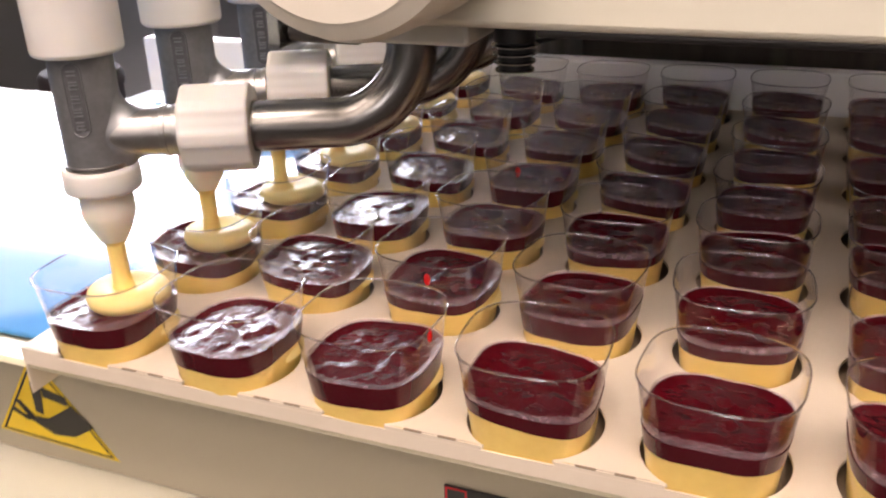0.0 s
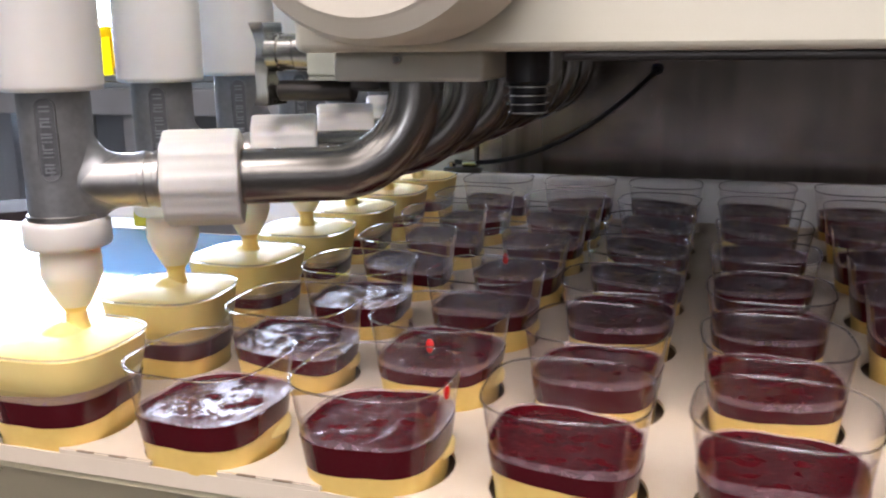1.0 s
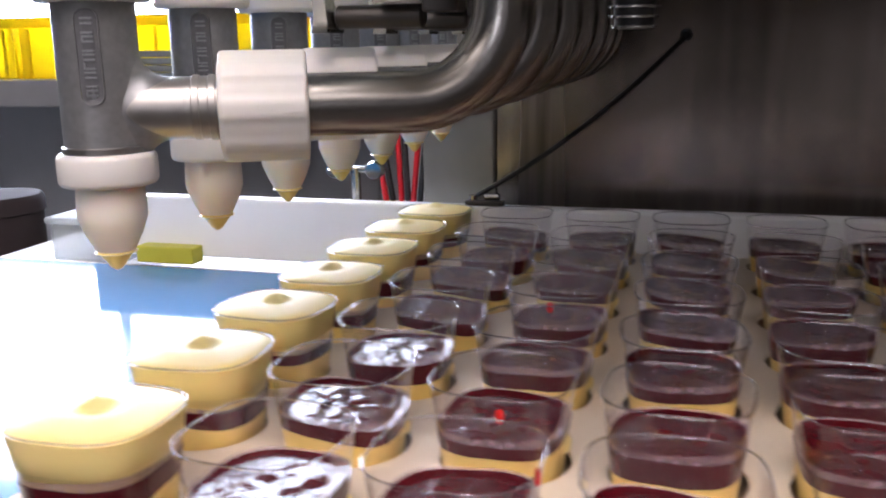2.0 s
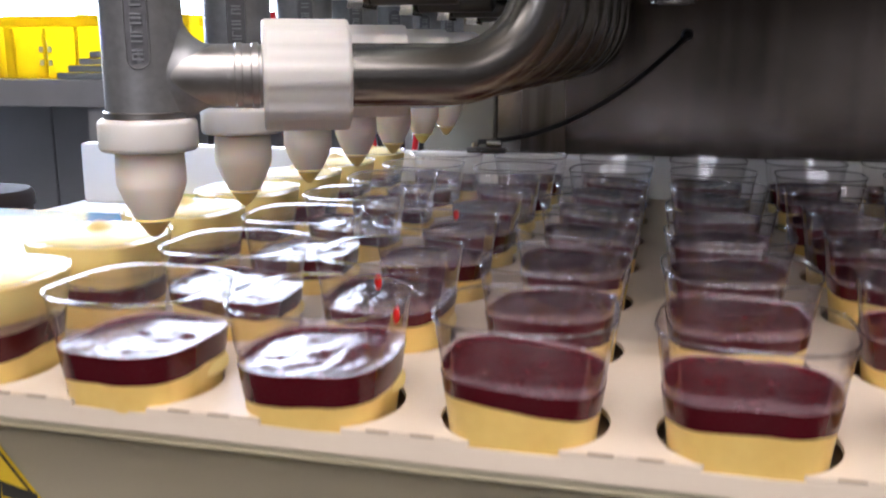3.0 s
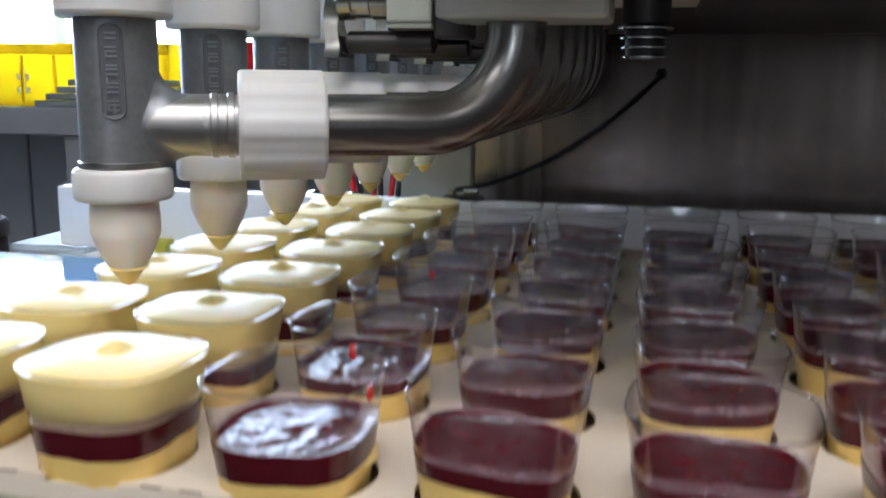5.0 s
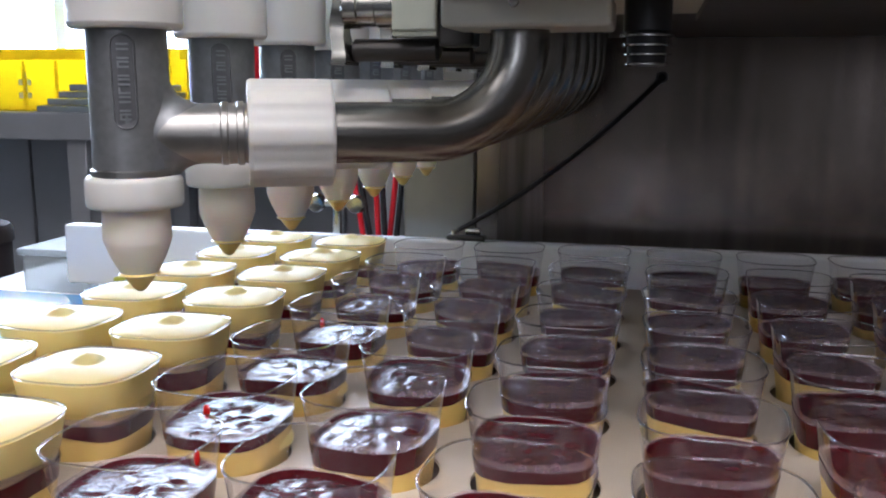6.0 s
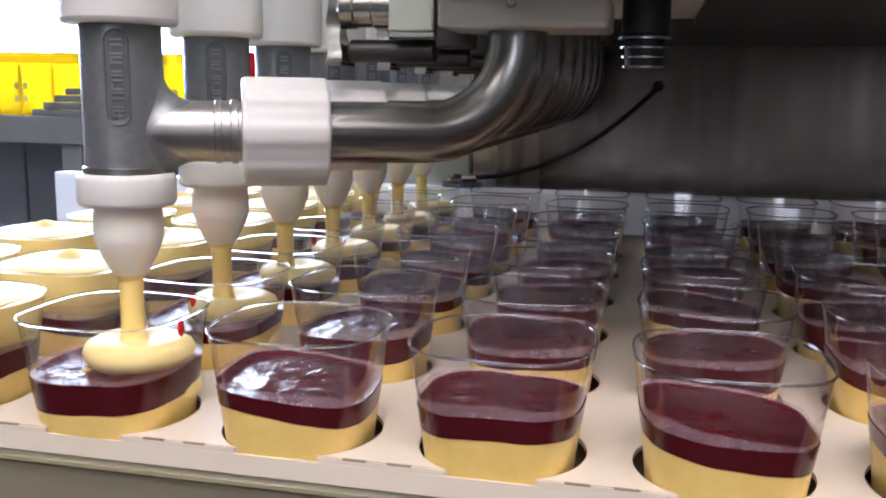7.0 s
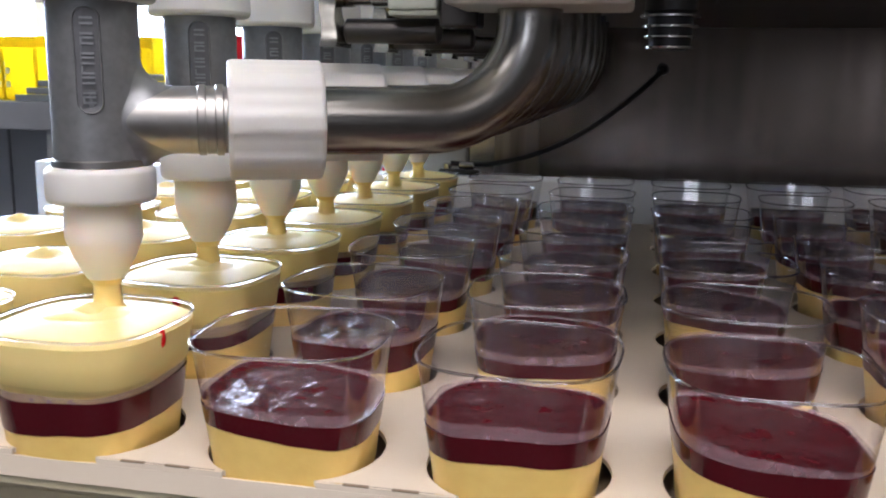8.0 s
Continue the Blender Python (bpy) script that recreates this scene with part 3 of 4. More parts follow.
    part("coupling_nut", lathe(bmesh.new(), [(0.0142, 0.0524), (0.0234, 0.0524), (0.0244, 0.0529), (0.0249, 0.0545), (0.0249, 0.0903), (0.0244, 0.0915), (0.0234, 0.0920), (0.0142, 0.0920)], 96, "x", (0, 0, PIPE_Z), wobble=lobes), WHITE, t, "white plastic coupling nut with flutes")
    bx, br = 0.140, 0.0455
    path = [(0.090, 0, PIPE_Z), (0.115, 0, PIPE_Z), (bx, 0, PIPE_Z)]
    path += [(bx + br * math.sin(a), 0, PIPE_Z + br * (1 - math.cos(a))) for a in [math.pi / 2 * i / 18 for i in range(1, 19)]]
    path += [(bx + br, 0, PIPE_Z + br + 0.004), (bx + br, 0, PIPE_Z + br + 0.040)]
    part("pipe", tube(bmesh.new(), path, 0.0147, 36), STEEL, t, "brushed steel pipe with a bend")
    part("weld_ring", lathe(bmesh.new(), [(0.0146, -0.0012), (0.01478, 0), (0.0146, 0.0012)], 36, "x", (bx, 0, PIPE_Z), cap=False), STEEL, t)
    return t


_first = filling_spout()
for k in range(1, ROWS):
    copy_thing(_first, pose(HX, HY + k * HP, 0, 0, 0, SPOUT_TURN))


def clamp_unit(y):
    t = thing("clamp", pose(-0.006, y, 0), "steel wing clamp with shaft and pale block", "clamp", "clamps on the manifold")
    part("block", box(bmesh.new(), 0.107, 0.1310, -0.013, 0.013, 0.1800, 0.2090, 0.0012), BLOCK_PAINT, t, "pale green grey block")
    part("lip", box(bmesh.new(), 0.107, 0.1310, -0.0115, 0.0115, 0.1772, 0.1798, 0.0006), BLOCK_PAINT, t)
    part("shaft", lathe(bmesh.new(), [(0.0100, 0.078), (0.0112, 0.079), (0.0112, 0.086), (0.0104, 0.087), (0.0104, 0.096), (0.0112, 0.097), (0.0112, 0.1069)], 32, "x", (0, 0, 0.1930)), CHROME, t)
    # two dark pieces added to fill the black gaps between the clamps
    part("lever", lathe(bmesh.new(), [(0.004, 0.0805), (0.0062, 0.082), (0.0062, 0.128), (0.004, 0.1295)], 20, "x", (0, 0.004, 0.1706)), DARK_STEEL_SHADE, t, "dark bar added to fill the shaded gap under the block")
    part("hinge", box(bmesh.new(), 0.1315, 0.1500, -0.010, 0.010, 0.1720, 0.1960, 0.0015), DARK_STEEL_SHADE, t, "dark block added to fill the shaded gap")
    bm = bmesh.new()
    # wavy wing plate, waisted between its two lobes
    rows = []
    for i in range(25):
        s = i / 24
        z = 0.1625 + 0.0475 * s
        xo = 0.0715 + 0.0016 * math.sin(s * 2 * math.pi * 1.5 + 0.4)
        hw = 0.0085 + 0.0035 * math.cos(s * 2 * math.pi)
        thick = 0.0078 + 0.0008 * math.cos(s * 4 * math.pi)
        rows.append([bm.verts.new((xo + dx, w, z)) for dx, w in ((0, -hw), (thick, -hw), (thick, hw), (0, hw))])
    for a, b in zip(rows, rows[1:]):
        for j in range(4):
            bm.faces.new((a[j], a[(j + 1) % 4], b[(j + 1) % 4], b[j]))
    bm.faces.new(rows[0][::-1])
    bm.faces.new(rows[-1])
    part("wing", bm, CHROME, t, "polished wing handle")


for k in range(6):
    clamp_unit(0.112 + k * HP)

_fi = thing("threaded_fitting", pose(0.232, 0.085, 0), "black and chrome threaded hose fitting", "fitting")
part("body", lathe(bmesh.new(), [(0.0112, 0.1937), (0.0112, 0.178), (0.0098, 0.177), (0.0088, 0.1628), (0.007, 0.1615)], 32), BLACK, _fi)
for i in range(4):
    r = 0.0128 - 0.0007 * i
    z = 0.1768 - i * 0.0044
    part("thread_ring", lathe(bmesh.new(), [(r - 0.004, z), (r, z - 0.0006), (r, z - 0.0015), (r - 0.004, z - 0.0021)], 32), CHROME, _fi)
_gr = bm_object("cable_gland", lathe(bmesh.new(), [(0.0068, 0.7495), (0.0068, 0.744), (0.0055, 0.738), (0.004, 0.734)], 24, "y", (0.244, 0, 0.160)), BLACK)
tagged(_gr, "black rubber cable gland on the steel panel", "gland")

# ======================= the lifting conveyor =======================
CONV = thing("conveyor", pose(0, 0, 0), "cream painted lifting conveyor with a blue belt", "conveyor")
FACE_Y = 0.0345               # the rail stands back under the tray


def conveyor():
    part("front_rail", box(bmesh.new(), -0.183, 1.20, FACE_Y, FACE_Y + 0.012, -0.150, -0.0505, 0.0025), PAINT, CONV, "cream painted side rail")
    bm = bmesh.new()
    ys, zs = (FRONT_Y + 0.001, FACE_Y + 0.001), (-0.0160, -0.0500)
    v = [bm.verts.new((x, y + dy, z + dz)) for x in (-0.19, 1.20) for y, z, dy, dz in ((ys[0], zs[0], 0, 0), (ys[1], zs[1], 0, 0), (ys[1], zs[1], 0.003, 0.003), (ys[0], zs[0], 0.003, 0.003))]
    for f in ((0, 1, 5, 4), (3, 7, 6, 2), (0, 4, 7, 3), (1, 2, 6, 5), (0, 3, 2, 1), (4, 5, 6, 7)):
        bm.faces.new([v[i] for i in f])
    part("skirt", bm, OLIVE, CONV, "mottled olive cream skirt below the tray", smooth=False)
    part("side_lip", box(bmesh.new(), -0.80, -0.192, 0.008, 0.034, -0.062, -0.0385, 0.003), PAINT_PALE, CONV, "pale edge beside the belt")
    part("ledge", box(bmesh.new(), -0.80, 1.20, FACE_Y - 0.12, FACE_Y + 0.02, -0.170, -0.1505, 0.003), PAINT_PALE, CONV, "pale ledge below the rail")
    part("back_rail", box(bmesh.new(), -0.07, 1.20, BACK_Y + 0.004, BACK_Y + 0.016, -0.076, -0.004, 0.002), PAINT_PALE, CONV)
    part("bed", box(bmesh.new(), -0.78, 1.20, FACE_Y + 0.0135, BACK_Y + 0.003, -0.076, -0.0445, 0.002), PAINT, CONV)
    part("belt", box(bmesh.new(), -0.80, 1.19, FACE_Y + 0.001, BACK_Y - 0.02, -0.0440, -0.0395, 0.002), BELT, CONV, "glossy blue conveyor belt")
    part("end_roller", lathe(bmesh.new(), [(0.016, FACE_Y + 0.02), (0.016, BACK_Y - 0.02)], 24, "y", (-0.80, 0, -0.058)), BELT, CONV)
    part("guide_rail", box(bmesh.new(), -0.500, 1.18, BACK_Y + 0.020, BACK_Y + 0.045, -0.035, 0.0415, 0.003), HDPE, CONV, "white plastic guide rail")
    part("guide_foot", box(bmesh.new(), -0.415, -0.335, BACK_Y - 0.008, BACK_Y + 0.018, -0.039, -0.018, 0.002), material("olive_block", (0.5, 0.48, 0.05), 0.5, 0, 0.2, 50), CONV, "yellow green block")
    # warning label: triangle, border and plain strokes
    y = FACE_Y - 0.0006
    tri = lambda s, dy: [((-0.119 + (x + 0.119) * s), y - dy, (-0.108 + (z + 0.108) * s)) for x, z in ((-0.124, -0.0560), (-0.174, -0.1320), (-0.058, -0.1360))]
    bm = bmesh.new()
    f = bm.faces.new([bm.verts.new(p) for p in tri(1.0, 0)])
    lab = part("warning_label", bm, SIGN_YELLOW, CONV, "yellow triangular warning label", smooth=False)
    bm = bmesh.new()
    a, b = tri(0.93, 0.0003), tri(0.87, 0.0003)
    va, vb = [bm.verts.new(p) for p in a], [bm.verts.new(p) for p in b]
    for i in range(3):
        bm.faces.new((va[i], va[(i + 1) % 3], vb[(i + 1) % 3], vb[i]))
    part("border", bm, SIGN_BLACK, lab, smooth=False)
    bm = bmesh.new()
    for pts in (((-0.049, -0.025), (-0.041, -0.027), (-0.043, -0.047), (-0.049, -0.046)),
                ((-0.041, -0.027), (-0.023, -0.031), (-0.023, -0.037), (-0.041, -0.034)),
                ((-0.061, -0.050), (-0.040, -0.049), (-0.020, -0.036), (-0.006, -0.048), (-0.022, -0.058), (-0.038, -0.060)),
                ((-0.064, -0.041), (-0.060, -0.040), (-0.050, -0.050), (-0.055, -0.052)),
                ((-0.068, -0.049), (-0.066, -0.046), (-0.054, -0.052), (-0.056, -0.054))):
        bm.faces.new([bm.verts.new((-0.1190 + (px + 0.0396) * 1.28, y - 0.0005, -0.1080 + (pz + 0.0468) * 1.28)) for px, pz in pts])
    part("pictogram", bm, SIGN_BLACK, lab, "black pinch hazard pictogram", smooth=False)
    # small dark control window low on the rail
    bm = box(bmesh.new(), 0.203, 0.300, FACE_Y - 0.0020, FACE_Y - 0.0004, -0.1480, -0.0850, 0.0005)
    disp = part("control_panel", bm, BLACK, CONV, "black control panel with red border")
    bm = bmesh.new()
    box(bm, 0.2040, 0.2052, FACE_Y - 0.0026, FACE_Y - 0.0021, -0.147, -0.0860)
    box(bm, 0.2170, 0.2182, FACE_Y - 0.0026, FACE_Y - 0.0021, -0.147, -0.0860)
    box(bm, 0.2053, 0.2169, FACE_Y - 0.0026, FACE_Y - 0.0021, -0.0870, -0.0860)
    part("red_line", bm, RED, disp, smooth=False)


conveyor()

# chrome sensor bracket with two knobs and its leads
_sb = thing("sensor_bracket", pose(-0.145, 0.70, -0.006), "chrome clamp bracket with two knobs on a post", "bracket")
part("post", lathe(bmesh.new(), [(0.006, -0.10), (0.006, 0.012), (0.005, 0.014)], 16), CHROME, _sb)
for s in (-1, 1):
    part("knob", lathe(bmesh.new(), [(0.004, -0.008), (0.010, -0.009), (0.0115, -0.004), (0.0115, 0.004), (0.010, 0.009), (0.004, 0.008)], 20, "y", (s * 0.026, 0, 0.010)), CHROME, _sb)
part("cross_bar", lathe(bmesh.new(), [(0.004, -0.026), (0.004, 0.026)], 14, "x", (0, 0, 0.010)), CHROME, _sb)
for i, (xa, xb) in enumerate(((-0.215, -0.168), (-0.165, -0.150), (-0.112, -0.140))):
    t = thing("hose", pose(0, 0.90, 0), "red and black pair of thin air hoses", "hose", "air hoses")
    part("red_tube", tube(bmesh.new(), [(xa, 0, 0.10), ((xa + xb) / 2, 0.004, 0.02), (xb, 0, -0.12)], 0.0042, 12), RED, t)
    part("black_tube", tube(bmesh.new(), [(xa + 0.009, 0.004, 0.10), ((xa + xb) / 2 + 0.009, 0.008, 0.02), (xb + 0.009, 0.004, -0.12)], 0.0042, 12), BLACK, t)
# clear box and white trough beyond the belt
_bx = thing("food_container", pose(-0.575, 0.785, -0.1445), "milky plastic food container with a lid on the shelf", "container")
part("tub", box(bmesh.new(), -0.052, 0.060, -0.060, 0.060, 0, 0.056, 0.008, 3), MILKY, _bx)
part("lid", box(bmesh.new(), -0.056, 0.064, -0.064, 0.064, 0.0565, 0.066, 0.003), MILKY, _bx)
_st = bm_object("side_shelf", box(bmesh.new(), -0.735, -0.10, 0.74, 1.00, -0.165, -0.145, 0.003), HDPE)
tagged(_st, "white plastic shelf beyond the conveyor", "shelf")
for x in (-0.70, -0.18):
    _lg = part("leg", box(bmesh.new(), x - 0.015, x + 0.015, 0.85, 0.88, FLOOR_Z, -0.165), STEEL_DULL, _st)
_bt = bm_object("lead_clip", box(bmesh.new(), -0.022, 0.024, -0.007, 0.007, 0, 0.0065, 0.002), DARK_STEEL_SHADE)
_bt.parent = CONV
_bt.location = (0.027, BACK_Y + 0.031, 0.0416)
_b2 = part("clip_screw", lathe(bmesh.new(), [(0.005, 0), (0.005, 0.005), (0.003, 0.006)], 14, "z", (-0.013, 0, 0.0066)), CHROME, _bt)
_b3 = part("sensor_head", lathe(bmesh.new(), [(0.002, -0.004), (0.0042, -0.003), (0.0042, 0.013), (0.003, 0.014)], 16, "x", (0.004, 0, 0.0108)), CHROME, _bt)

# ======================= the tray =======================
TRAY = thing("tray", pose(0, 0, 0), "cream card tray with round holes for cups", "tray")


def tray():
    bm = bmesh.new()
    n = 48
    for c in range(COLS):
        for r in range(ROWS):
            cx, cy = X0 + c * PX, Y0 + r * PY
            x0 = LEFT_X if c == 0 else cx - PX / 2
            x1 = RIGHT_X if c == COLS - 1 else cx + PX / 2
            y0 = FRONT_Y if r == 0 else cy - PY / 2
            y1 = BACK_Y if r == ROWS - 1 else cy + PY / 2
            angles = sorted([2 * math.pi * i / n for i in range(n)] + [math.atan2(b - cy, a - cx) % (2 * math.pi) for a in (x0, x1) for b in (y0, y1)])
            ring = []
            for a in angles:
                co, si = math.cos(a), math.sin(a)
                d = min(((x1 - cx) / co if co > 1e-9 else (x0 - cx) / co if co < -1e-9 else 9), ((y1 - cy) / si if si > 1e-9 else (y0 - cy) / si if si < -1e-9 else 9))
                i = min(HOLE_R, d - 1e-6)
                ring.append([bm.verts.new((cx + i * co, cy + i * si, 0)), bm.verts.new((cx + d * co, cy + d * si, 0)), bm.verts.new((cx + i * co, cy + i * si, -0.0022)), d - i > 1e-4])
            for u, v in zip(ring, ring[1:] + ring[:1]):
                if u[3] or v[3]:
                    bm.faces.new((u[0], u[1], v[1], v[0]))
                    bm.faces.new((u[0], v[0], v[2], u[2]))
    bmesh.ops.remove_doubles(bm, verts=bm.verts, dist=1e-5)
    part("sheet", bm, CARD, TRAY, smooth=False)
    # folded front flap, cut back where the cups bulge through, and side and back flaps
    half = math.sqrt(HOLE_R ** 2 - (FRONT_Y - Y0) ** 2)
    xs = [LEFT_X]
    for c in range(COLS):
        xs += [X0 + c * PX - half, X0 + c * PX + half]
    xs.append(RIGHT_X)
    part("front_flap", box(bmesh.new(), LEFT_X, RIGHT_X, FRONT_Y - 0.0012, FRONT_Y - 0.0001, -0.0116, -0.0026), CARD, TRAY, smooth=False)
    for a, b in zip(xs[0::2], xs[1::2]):
        part("tab", box(bmesh.new(), a, b, FRONT_Y - 0.0012, FRONT_Y - 0.0001, -0.0025, -0.0002), CARD, TRAY, smooth=False)
    bm = box(bmesh.new(), LEFT_X - 0.0012, LEFT_X, FRONT_Y, BACK_Y, -0.034, -0.0003)
    box(bm, LEFT_X, RIGHT_X, BACK_Y, BACK_Y + 0.0012, -0.034, -0.0003)
    part("end_flap", bm, CARD, TRAY, smooth=False)
    # dark sheet gives the holes their shade by colour and hides the belt
    part("base_sheet", box(bmesh.new(), LEFT_X, RIGHT_X, FRONT_Y + 0.0002, BACK_Y - 0.0002, -0.0116, -0.0104), SLOT_AND_SHADE, TRAY, "dark sheet standing in for the shade inside the holes", smooth=False)
    # crease cuts between the holes along the fold
    for c in range(COLS - 1):
        for s in (-0.011, 0.008):
            x = X0 + (c + 0.5) * PX + s
            part("crease_cut", box(bmesh.new(), x - 0.0050, x + 0.0050, FRONT_Y - 0.00135, FRONT_Y + 0.0001, -0.0003, 0.0002), SLOT_AND_SHADE, TRAY, smooth=False)


tray()


# ======================= the cups =======================
def half_at(z):
    """Half width of the cup's outside at a height over the tray."""
    return 0.0307 + (RIM_HALF - 0.0006 - 0.0307) * max(0.0, (z + 0.002)) / (RIM_Z + 0.002) if z > -0.002 else 0.0307 + 0.06 * (z + 0.002)


def wave(seed, size):
    rnd = random.Random(seed)
    ph = [rnd.uniform(0, 6.28) for _ in range(3)]
    return lambda a: size * (0.6 * math.sin(a + ph[0]) + 0.35 * math.sin(2 * a + ph[1]) + 0.2 * math.sin(3 * a + ph[2]) + 0.09 * math.sin(7 * a + ph[0] + ph[1]) + 0.06 * math.sin(12 * a + ph[2] * 2))


BASE_Z = -0.0100
CAKE_Z, JAM_Z = 0.0130, 0.0226


def cup_meshes(seed, slope):
    """The meshes of one variant of the filled cup: shell, rim, mousse, jam, painted sheen."""
    made = {}
    bm = bmesh.new()
    zs = [RIM_Z - 0.0006, 0.036, 0.024, 0.012, 0.0, BASE_Z + 0.003]
    squircle_body(bm, [(half_at(z), z) for z in zs] + [(half_at(BASE_Z) - 0.002, BASE_Z)], 64, (False, True))
    made["shell"] = (bm, CUP)
    bm = bmesh.new()
    tubes = []
    n = 64
    for i in range(n):
        a = 2 * math.pi * i / n
        ring = []
        for k in range(8):
            b = 2 * math.pi * k / 8
            x, y = squircle(a, RIM_HALF - 0.0005 + 0.0005 * math.cos(b))
            ring.append(bm.verts.new((x, y, RIM_Z - 0.0004 + 0.0006 * math.sin(b))))
        tubes.append(ring)
    for i in range(n):
        a, b = tubes[i], tubes[(i + 1) % n]
        for k in range(8):
            bm.faces.new((a[k], b[k], b[(k + 1) % 8], a[(k + 1) % 8]))
    made["rim"] = (bm, CUP_RIM)
    w0, w2, w3 = wave(seed, 0.0019), wave(seed + 50, 0.0009), wave(seed + 90, 0.0020)
    w1 = lambda a: w0(a) + slope[0] * math.cos(a) + slope[1] * math.sin(a)
    g = -0.0002
    lo = lambda a: CAKE_Z + slope[2] + w1(a)
    top = lambda a: JAM_Z + 0.5 * w0(a) + w2(a) + 0.8 * (slope[0] * math.cos(a) + slope[1] * math.sin(a))
    bm = bmesh.new()
    squircle_body(bm, [(half_at(BASE_Z + 0.001) - g - 0.002, BASE_Z + 0.001), (half_at(BASE_Z + 0.003) - g, BASE_Z + 0.003), (half_at(0.004) - g, 0.004), (lambda a: half_at(lo(a)) - g, lo)])
    made["mousse"] = (bm, CAKE)
    bm = bmesh.new()
    rnd = random.Random(seed + 7)
    lumps = [(rnd.uniform(-0.021, 0.021), rnd.uniform(-0.021, 0.021), rnd.uniform(0.0018, 0.0050), rnd.uniform(-0.0008, 0.0011)) for _ in range(46)]
    n = 72
    rings = []
    levels = [(0.0, lo), (0.5, None), (1.0, top)]
    for s, _ in levels:
        ring = []
        for i in range(n):
            a = 2 * math.pi * i / n
            z = lo(a) * (1 - s) + top(a) * s - (0.0003 if s == 0 else 0)
            ring.append(bm.verts.new((*squircle(a, half_at(z) - g + 0.00015), z)))
        rings.append(ring)
    for q in (0.97, 0.93, 0.87, 0.81, 0.75, 0.69, 0.63, 0.57, 0.51, 0.45, 0.39, 0.33, 0.27, 0.21, 0.14, 0.06):
        ring = []
        for i in range(n):
            a = 2 * math.pi * i / n
            x, y = squircle(a, (half_at(JAM_Z) - g) * q, 3.1 * q + 2 * (1 - q))
            z = top(a) * q + JAM_Z * (1 - q) - 0.0016 * min(1.0, (1 - q) * 8) + sum(h * math.exp(-((x - u) ** 2 + (y - v) ** 2) / (r * r)) for u, v, r, h in lumps) * min(1.0, (1 - q) * 5)
            ring.append(bm.verts.new((x, y, z)))
        rings.append(ring)
    for a, b in zip(rings, rings[1:]):
        for i in range(n):
            bm.faces.new((a[i], a[(i + 1) % n], b[(i + 1) % n], b[i]))
    bm.faces.new(rings[-1])
    made["jam"] = (bm, JAM)
    for f in list(bm.faces)[:2 * n]:
        f.material_index = 1
    # pale see-through band paints the sheen along the jam's edge, tallest in front
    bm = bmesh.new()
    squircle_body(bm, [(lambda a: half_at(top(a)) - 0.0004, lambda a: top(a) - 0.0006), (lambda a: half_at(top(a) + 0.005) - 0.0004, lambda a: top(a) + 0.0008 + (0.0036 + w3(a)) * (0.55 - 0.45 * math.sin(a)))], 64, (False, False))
    made["jam_smear"] = (bm, SHEEN_BAND)
    return made


VARIANTS = []


def cup_variant(seed, slope):
    t = thing("dessert_cup", pose(0, 0, 0), "clear plastic cup with yellow mousse under dark berry jam", "dessert cup", "cups in the tray")
    for name, (bm, mat) in cup_meshes(seed, slope).items():
        ob = part(name, bm, mat, t)
        if name == "jam":
            ob.data.materials.append(JAM_WALL)
        if name == "rim":
            ob.visible_shadow = False
    return t


# one quarter of the cream that fills a cup; the four slide apart and up as it fills
CREAM_LOW, CREAM_TOP = JAM_Z - 0.0016, RIM_Z - 0.0010


def cream_quarter(bm, lift, peak):
    n, m = 14, 12
    g = -0.0001

    def surf(u, v):
        # u along the angle, v from the middle to the wall
        a = math.pi / 2 * u
        x, y = squircle(a, 1.0)
        half = half_at(CREAM_TOP) - g
        d = v
        z = CREAM_TOP + lift + 0.0052 * (1 - d ** 1.9) - (0.0010 * max(0.0, (d - 0.95) / 0.05) ** 2)
        if peak:
            q = d * half
            z += 0.0030 * math.exp(-(q / 0.0065) ** 2) - 0.0016 * math.exp(-((q - 0.0105) / 0.003) ** 2)
        return x * half * d, y * half * d, z

    grid = [[bm.verts.new(surf(i / n, 0.02 + 0.98 * j / m)) for j in range(m + 1)] for i in range(n + 1)]
    for i in range(n):
        for j in range(m):
            bm.faces.new((grid[i][j], grid[i][j + 1], grid[i + 1][j + 1], grid[i + 1][j]))
    # wall side down to the jam
    prev = [grid[i][m] for i in range(n + 1)]
    for z, inset in ((CREAM_TOP - 0.008, 0.0), (CREAM_LOW + 0.0085, 0.0), (CREAM_LOW + 0.0070, 0.0013), (CREAM_LOW, 0.0016)):
        row = []
        for i in range(n + 1):
            x, y = squircle(math.pi / 2 * i / n, half_at(z) - g - inset)
            row.append(bm.verts.new((x, y, z)))
        for i in range(n):
            bm.faces.new((prev[i], row[i], row[i + 1], prev[i + 1]))
        prev = row
    # flat inner sides
    for edge, low in ((grid[0], prev[0]), (grid[n], prev[n])):
        mid = bm.verts.new((0.0, 0.0, CREAM_LOW))
        bm.faces.new([*edge, low, mid])
    return bm


SLOPES = ((0, 0, 0), (-0.0025, 0, 0.001), (0.001, 0.001, 0), (-0.0048, 0.0008, 0), (0.0012, 0.0010, -0.0050), (0.0018, 0.0012, -0.0030), (-0.0012, -0.0014, 0.002), (0, 0.002, 0.003))


